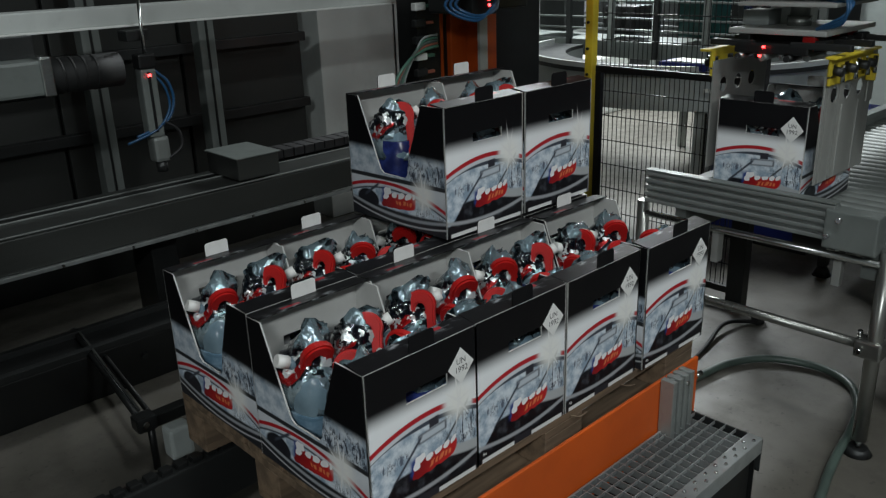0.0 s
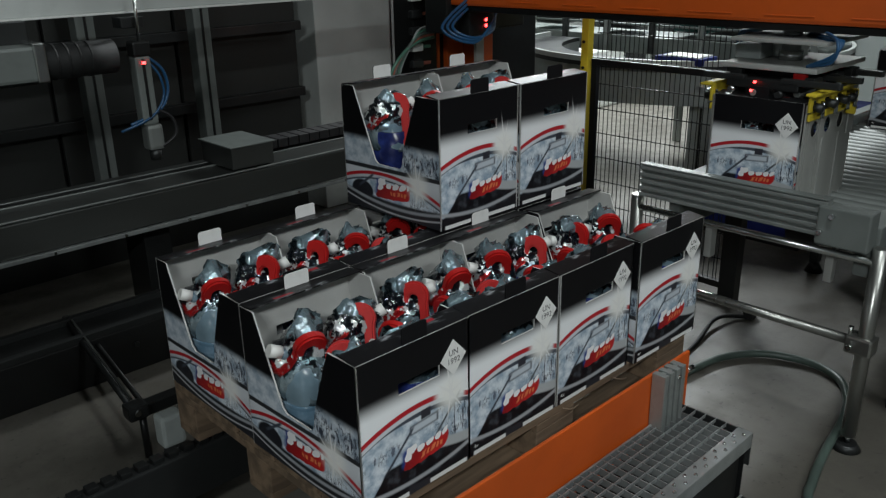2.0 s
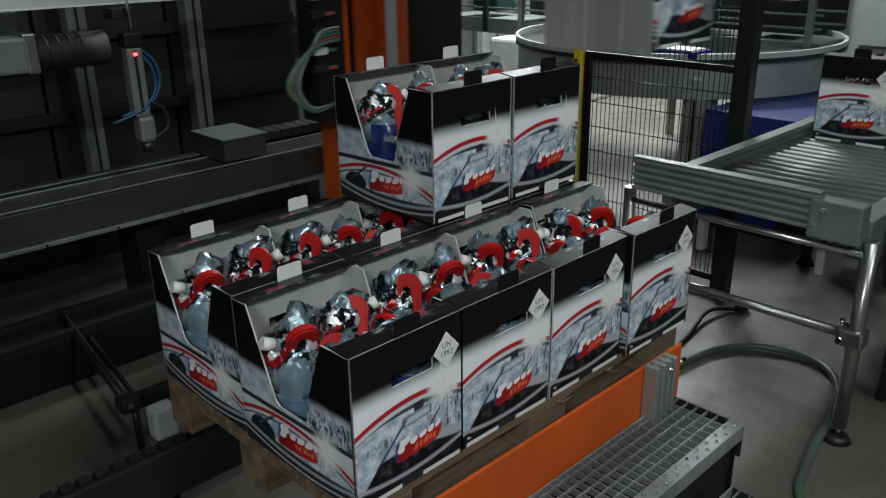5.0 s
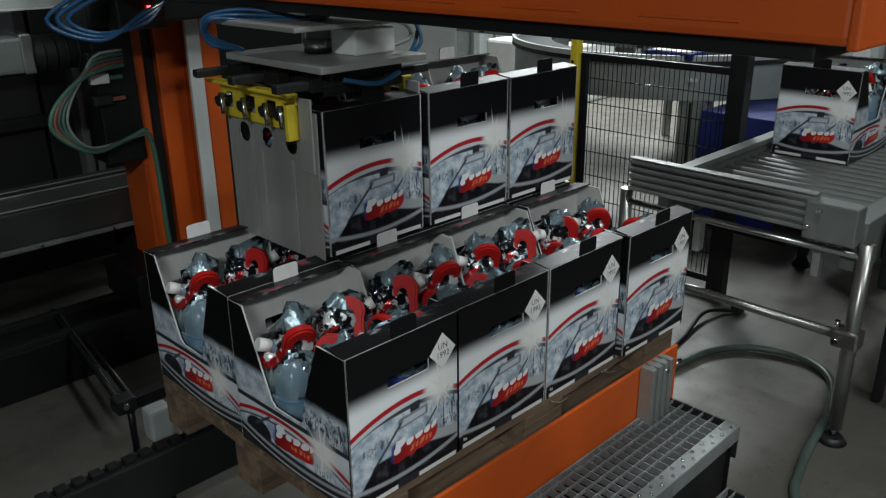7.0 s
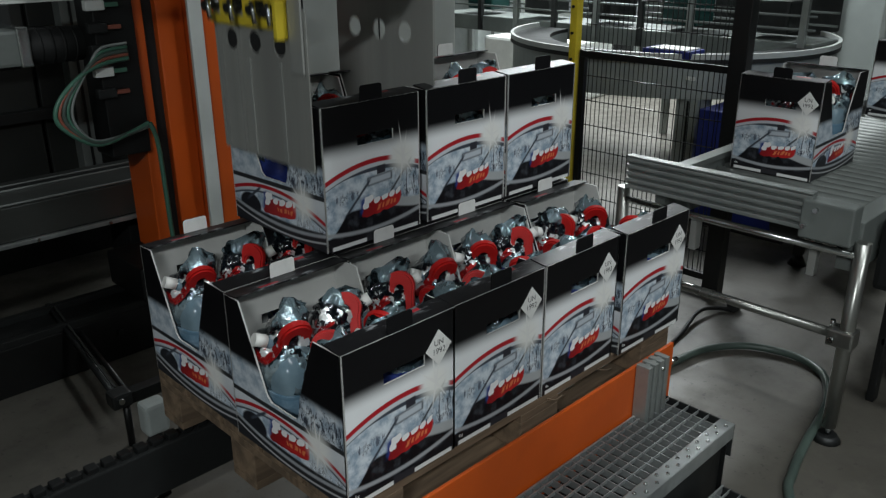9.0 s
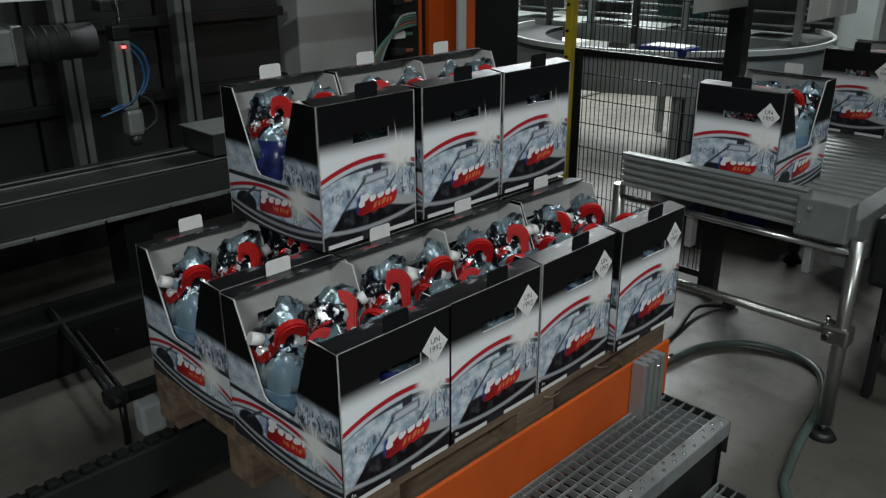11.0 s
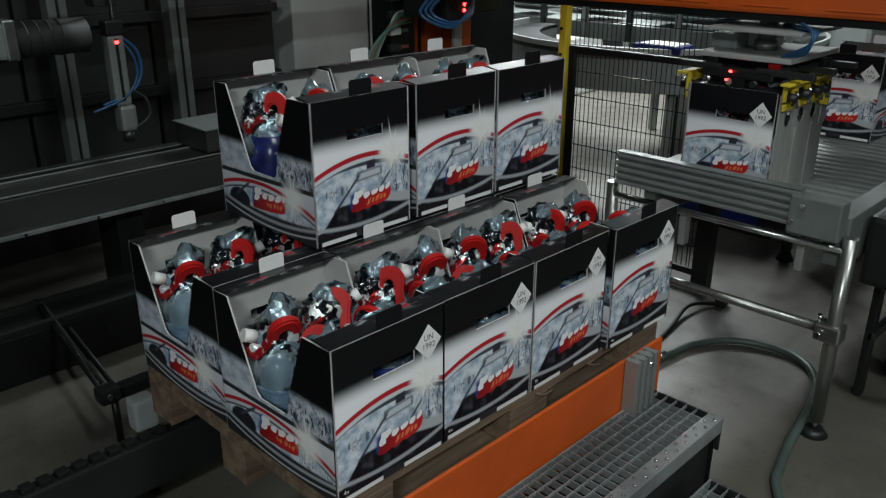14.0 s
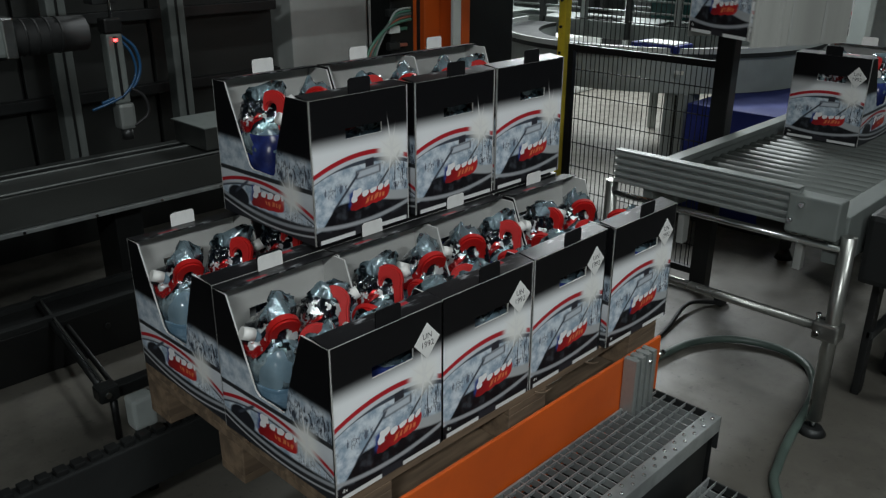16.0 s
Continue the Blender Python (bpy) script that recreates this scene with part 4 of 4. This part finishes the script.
# second layer
for x in (.752, 1.062):
    place_carton(pose(x, .598, .357, 0, 0, 180), "black and white printed carton stacked on the lower layer")
carried_1 = place_carton(pose(1.94, .115, ROLL, 0, 0, -90), "printed carton that the gripper carries to the pallet")
carried_2 = place_carton(pose(2.9, .06, ROLL, 0, 0, -90), "printed carton arriving on the roller conveyor")
carried_3 = place_carton(pose(4.0, .06, ROLL, 0, 0, -90), "printed carton following on the roller conveyor")


# ---- palletiser ----
def column():
    """The lifting column; its origin is the gripper's x."""
    c = thing("lifting_column", "orange painted lifting column with a grey strip", "column")
    part("left_profile", box(.040, 1.865, -.12, .092, 2.05, 1.6, .006), "orange_paint", c)
    part("chain_slot", box(.092, 1.895, -.12, .142, 2.05, 1.6), "black_steel", c)
    part("centre_profile", box(.142, 1.865, -.12, .250, 2.05, 1.6, .006), "orange_paint", c)
    part("scale_strip", box(.196, 1.722, -.12, .250, 1.740, 1.6, .003), "light_grey", c)
    part("right_profile", box(.252, 1.742, -.12, .335, 2.05, 1.6, .006), "orange_paint", c)
    part("rear_cover", box(.337, 1.84, -.12, .78, 2.04, 1.6, .006), "black_steel", c)
    part("trolley", box(-.10, 1.76, -.26, .80, 2.06, -.12, .012), "black_steel", c)
    part("terminal_box", box(-.14, 1.84, .30, .008, 1.98, 1.2, .006), "black_steel", c)
    for i in range(6):
        part("connector", box(-.168, 1.815, .52 + i * .075, -.10, 1.845, .555 + i * .075, .006), ("dark_steel", "white_paint")[i % 3 == 1], c)
        part("plug_wire", box(-.10, 1.82, .53 + i * .075, -.05, 1.835, .545 + i * .075, .003), ("red_hose", "green_hose", "grey_paint")[i % 3], c)
    for i, (m, r) in enumerate((("green_hose", .008), ("red_hose", .006), ("grey_hose", .008), ("green_hose", .006), ("grey_paint", .005))):
        d = i * .013
        part("cable", hose(((-.05, 1.80, .655 + d), (-.15, 1.79, .645 + d), (-.235 + d * .6, 1.79, .61 + d * .4), (-.32 + d, 1.79, .53), (-.325 + d, 1.79, .455), (-.215, 1.79, .372 + d * .3), (-.10, 1.79, .39), (-.01, 1.79, .42 - d * .3)), r), m, c)
    part("down_cable", hose(((-.01, 1.785, .42), (.012, 1.785, .32), (.02, 1.785, 0), (.03, 1.785, -.12)), .009), "green_hose", c)
    for ob in c.children:
        if ob.name.split(".")[0] in ("terminal_box", "connector", "plug_wire", "cable", "down_cable"):
            ob.location.x = .038
    rail = thing("trolley_rail", "dark steel floor rail for the lifting column", "rail")
    part("rail_body", box(-.48, 1.80, FLOOR, 3.0, 2.02, -.285, .006), "black_steel", rail)
    for y in (1.80, 1.99):
        part("running_strip", box(-.48, y, -.285, 3.0, y + .03, -.26, .002), "dark_steel", rail)
    for i in range(6):
        part("bolt_head", rod((-.3 + i * .6, 1.79, -.36), (-.3 + i * .6, 1.80, -.36), .012, 6), "dark_steel", rail)
    return c


def arm():
    """The orange cross beam; its origin is the gripper's x and the carton's bottom."""
    a = thing("cross_arm", "long orange painted steel cross arm of the palletiser", "beam")
    part("arm_beam", box(-.13, -.69, .572, .09, 1.60, .82, .012), "orange_paint", a)
    part("under_channel", box(-.112, -.64, .548, .07, 1.58, .572, .004), "black_steel", a)
    part("end_plate", box(-.135, -.70, .568, .095, -.685, .825, .004), "orange_paint", a)
    for i in range(7):
        part("seam", box(-.1325, -.54 + i * .27, .594, -.1292, -.38 + i * .27, .598, .001), "orange_paint", a)
    part("hole", rod((-.134, -.60, .65), (-.1295, -.60, .65), .008, 12), "black_steel", a)
    part("carriage", box(-.16, 1.58, .45, .36, 1.718, .85, .01), "black_steel", a)
    part("carriage_face", box(.02, 1.56, .56, .14, 1.59, .80, .006), "orange_paint", a)
    part("valve_block", box(-.10, 1.50, .44, .06, 1.58, .56, .008), "black_steel", a)
    for x, z in ((.0, .50), (.0, .475)):
        part("diode", box(x, 1.494, z, x + .010, 1.501, z + .012), "red_diode", a)
    for k in range(3):
        part("hose", hose(((-.12, 1.49, .56 + .02 * k), (-.28 - .03 * k, 1.42, .50), (-.22, 1.36, .455 - .01 * k), (-.06, 1.40, .47 + .015 * k), (.05, 1.48, .53), (.10, 1.47, .60 + .02 * k)), .0065), "blue_hose", a)
    return a


def gripper():
    """The carton gripper; its origin is the bottom centre of the carton it holds."""
    g = thing("gripper", "steel carton gripper with yellow clamps and side plates", "gripper")
    part("top_plate", box(-.155, -.17, .430, .16, .22, .446, .003), "plate_steel", g)
    part("flange", rod((0, 0, .446), (0, 0, .478), .038, 28), "chrome", g)
    part("shaft", rod((0, 0, .478), (0, 0, .56), .030, 28), "aluminium", g)
    part("swivel_plate", box(-.13, -.17, .515, .18, .16, .527, .003), "plate_steel", g)
    part("control_box", box(-.125, .048, .4465, .0, .140, .506, .005), "white_paint", g)
    part("junction_box", box(-.165, -.06, .4465, -.075, .03, .495, .004), "grey_paint", g)
    part("hanger_block", box(-.11, -.11, .404, .11, .18, .430, .004), "black_steel", g)
    for y in (-.16, .0, .13):
        part("valve", box(.085, y, .385, .125, y + .026, .428, .004), "red_plastic", g)
        part("valve_body", box(.127, y - .01, .385, .160, y + .05, .418, .004), "black_steel", g)
        part("valve", box(-.125, y, .385, -.085, y + .026, .428, .004), "dark_steel", g)
    for y in (-.19, -.03, .15):
        part("stroke_cylinder", box(-.205, y, .392, -.06, y + .024, .412, .004), "dark_steel", g)
        part("stroke_cylinder", box(.06, y, .392, .245, y + .024, .412, .004), "dark_steel", g)
    part("mechanism", box(-.12, -.19, .372, .12, .17, .404, .006), "black_steel", g)
    for i in range(6):
        part("actuator", rod((-.10 + i * .04, -.20 + (i % 2) * .05, .362), (-.10 + i * .04, -.08 + (i % 2) * .05, .362), .011, 10), ("chrome", "dark_steel", "aluminium")[i % 3], g)
    part("diode", box(-.02, -.205, .392, -.012, -.1995, .399), "red_diode", g)
    part("diode_lower", box(-.03, -.205, .365, -.023, -.1995, .371), "red_diode", g)
    for k in range(3):
        part("hose", hose(((.05, .02 * k, .53), (.14, -.10, .55 - .012 * k), (.21, -.17 + .02 * k, .53), (.20, -.17, .47 + .01 * k), (.12, -.15, .45)), .0048), "blue_hose", g)
    for k in range(2):
        part("hose", hose(((-.04, .10 + .02 * k, .507), (-.14, .09, .53 - .01 * k), (-.215 - .015 * k, .10, .515), (-.23, .12 - .02 * k, .46), (-.16, .14, .425)), .005), "blue_hose", g)
    part("hose", hose(((-.02, .12, .507), (-.10, .13, .52), (-.18, .12, .505), (-.20, .11, .47), (-.13, .10, .452)), .006), "grey_paint", g)
    part("hose", hose(((-.09, .19, .405), (.0, .215, .392), (.08, .19, .408)), .006), "blue_hose", g)
    plates = []
    for side in (-1, 1):
        bm = bmesh.new()
        # plate with three round openings near its top
        xs = side * .154
        ys = [-.195 + i * .38 / 24 for i in range(25)]
        zs = [-.02 + i * .36 / 20 for i in range(21)]
        def solid(y, z):
            return all((y - cy) ** 2 + (z - .255) ** 2 > .026 ** 2 for cy in (-.12, -.02, .08))
        verts = {}
        def vert(i, k):
            if (i, k) not in verts:
                y, z = ys[i], zs[k]
                for cy in (-.12, -.02, .08):
                    d = Vector((y - cy, z - .255))
                    if .014 < d.length < .040 and abs(d.length - .026) < .0125:
                        d = d.normalized() * .026
                        y, z = cy + d.x, .255 + d.y
                verts[i, k] = bm.verts.new((xs, y, z))
            return verts[i, k]
        for i in range(24):
            for k in range(20):
                if solid((ys[i] + ys[i + 1]) / 2, (zs[k] + zs[k + 1]) / 2):
                    bm.faces.new((vert(i, k), vert(i + 1, k), vert(i + 1, k + 1), vert(i, k + 1)))
        ext = bmesh.ops.extrude_face_region(bm, geom=bm.faces[:])
        bmesh.ops.translate(bm, verts=[v for v in ext["geom"] if isinstance(v, bmesh.types.BMVert)], vec=(side * .004, 0, 0))
        bmesh.ops.recalc_face_normals(bm, faces=bm.faces[:])
        p = part("side_plate", bm, "brushed_sheet", g, "bent grey steel side plate with round openings")
        for y in (-.055, .075):
            part("bend", box(*sorted((side * .158, side * .161))[:1], y, -.015, sorted((side * .158, side * .161))[1], y + .012, .215, .001), "plate_steel", p)
        y0 = side * .160
        bm = bmesh.new()
        lo, hi = sorted((y0, y0 + side * .009))
        # channel-shaped bracket: a web with bent lips, cut away over the springs
        box(lo, -.200, .352, hi, .128, .376, .003, bm)
        box(*sorted((y0, y0 + side * .032))[:1], -.225, .372, sorted((y0, y0 + side * .032))[1], .128, .380, .002, bm)
        for a, b, z in ((-.200, -.178, .318), (-.145, -.095, .296), (-.045, .0, .300), (.045, .075, .296)):
            box(lo, a, z, hi, b, .354, .003, bm)
        box(lo, -.195, .290, hi, .110, .312, .003, bm)
        box(*sorted((y0, y0 + side * .030))[:1], .108, .272, sorted((y0, y0 + side * .030))[1], .122, .356, .003, bm)
        part("clamp", bm, "yellow_paint", p, "yellow painted clamp bracket")
        part("edge_strip", box(lo, .130, .20, lo + .006, .178, .372, .002), "plate_steel", p)
        for y in (-.17, -.07, .025, .085):
            part("clamp_bolt", rod((y0, y, .335), (y0 + side * .036, y, .330), .014, 10), "dark_steel", p)
            part("spring_pin", rod((y0 + side * .03, y + .016, .300), (y0 + side * .030, y + .008, .352), .007, 8), "chrome", p)
        plates.append(p)
    return g, plates


COLUMN, ARM = column(), arm()
GRIPPER, PLATES = gripper()


# ---- what moves ----
P = (1.94, .115)
LIFT = [(0, .363), (.5, .303), (.9, .25), (1.05, .241), (1.2, ROLL), (2.22, ROLL), (2.5, .30), (2.7, .40), (2.9, .51), (3.0, .568), (3.3, .665), (3.5, .705), (3.8, .735)]
TURN = {3.5: -92, 3.8: -115}
CYCLE = 12.22      # the second carton follows the first by so many seconds
GRIP = [(t, *P, z, TURN.get(t, -90)) for t, z in LIFT] + [  # seconds, x, y, height of the carton's bottom, turn
    (4.0, 1.94, .115, .745, -137), (4.2, 1.92, .14, .75, -158), (4.7, 1.70, .28, .76, -180), (5.3, 1.05, .46, .76, -180),
    (5.9, .50, .585, .74, -180), (6.1, .435, .598, .66, -180), (6.3, .427, .60, .575, -180), (6.5, .427, .60, .452, -180), (6.7, .427, .60, .385, -180), (7.0, .427, .60, .359, -180),
    (7.5, .427, .60, .359, -180), (8.0, .442, .60, .359, -180), (8.4, .455, .60, .359, -180), (8.6, .455, .60, .366, -180), (8.8, .455, .60, .44, -180), (9.0, .455, .60, .575, -180), (9.2, .455, .60, .71, -180), (9.5, .50, .58, .82, -180),
    (10.1, 1.15, .40, .86, -135), (10.7, 1.80, .16, .86, -95), (11.1, 1.94, .115, .80, -90), (11.4, 1.94, .115, .68, -90), (11.7, 1.94, .115, .56, -90), (11.95, 1.94, .115, .44, -90)] + [
    (t + CYCLE, *P, z, TURN.get(t, -90)) for t, z in LIFT if t < 3.6] + [(16.0, *P, .735, -115)]


def posed(rows):
    return [(t, pose(x, y, z, 0, 0, r)) for t, x, y, z, r in rows]


def carry(carton_and_bottles, rows):
    """Moves a carton and the bottles in it together."""
    ob, inside = carton_and_bottles
    walk(ob, rows)
    for b, p in inside:
        walk(b, [(t, m @ p) for t, m in rows])


def motions():
    grip = posed(GRIP)
    walk(GRIPPER, grip)
    walk(COLUMN, [(t, pose(1.92 - (1.94 - x) * .96, 0, 0)) for t, x, y, z, r in GRIP])
    walk(ARM, [(t, pose(x, 0, z)) for t, x, y, z, r in GRIP])
    held = [(t, shift) for t, shift in ((0, .028), (1.0, .028), (1.45, .0), (7.1, .0), (7.5, .020), (8.0, .027), (8.4, .034), (11.3, .030), (13.2, .028), (13.67, 0), (16, 0))]
    for side, p in zip((-1, 1), PLATES):
        walk(p, [(t, pose(side * s, 0, 0)) for t, s in held])
    rest_1 = pose(1.94, .115, ROLL, 0, 0, -90)
    down = pose(.427, .60, .357, 0, 0, -180)
    carry(carried_1, [(0, rest_1), (1.4, rest_1)] + [(t, m) for t, m in grip if 2.1 < t < 7.2] + [(7.5, down), (16.0, down)])
    rest_2 = pose(*P, ROLL, 0, 0, -90)
    def on(x, y): return pose(x, y, ROLL, 0, 0, -90)
    carry(carried_2, [(0, on(3.72, .11)), (2.5, on(3.30, .11)), (3.5, on(3.13, .11)), (6.3, on(2.71, .143)), (7.0, on(2.60, .145)), (8.0, on(2.44, .142)), (9.0, on(2.27, .14)), (9.6, on(2.17, .135)), (11.0, on(1.955, .118)), (11.5, rest_2)] + [(12.4, rest_2), (14.2, rest_2)] + [(t, m) for t, m in grip if t > 14.4])
    carry(carried_3, [(0, on(5.2, .12)), (7.0, on(4.1, .12)), (9.0, on(3.6, .13)), (11.3, on(3.05, .15)), (12.0, on(3.0, .145)), (12.5, on(2.99, .14)), (14.6, on(2.98, .14)), (15.2, on(2.95, .14)), (16.0, on(2.855, .14))])


motions()
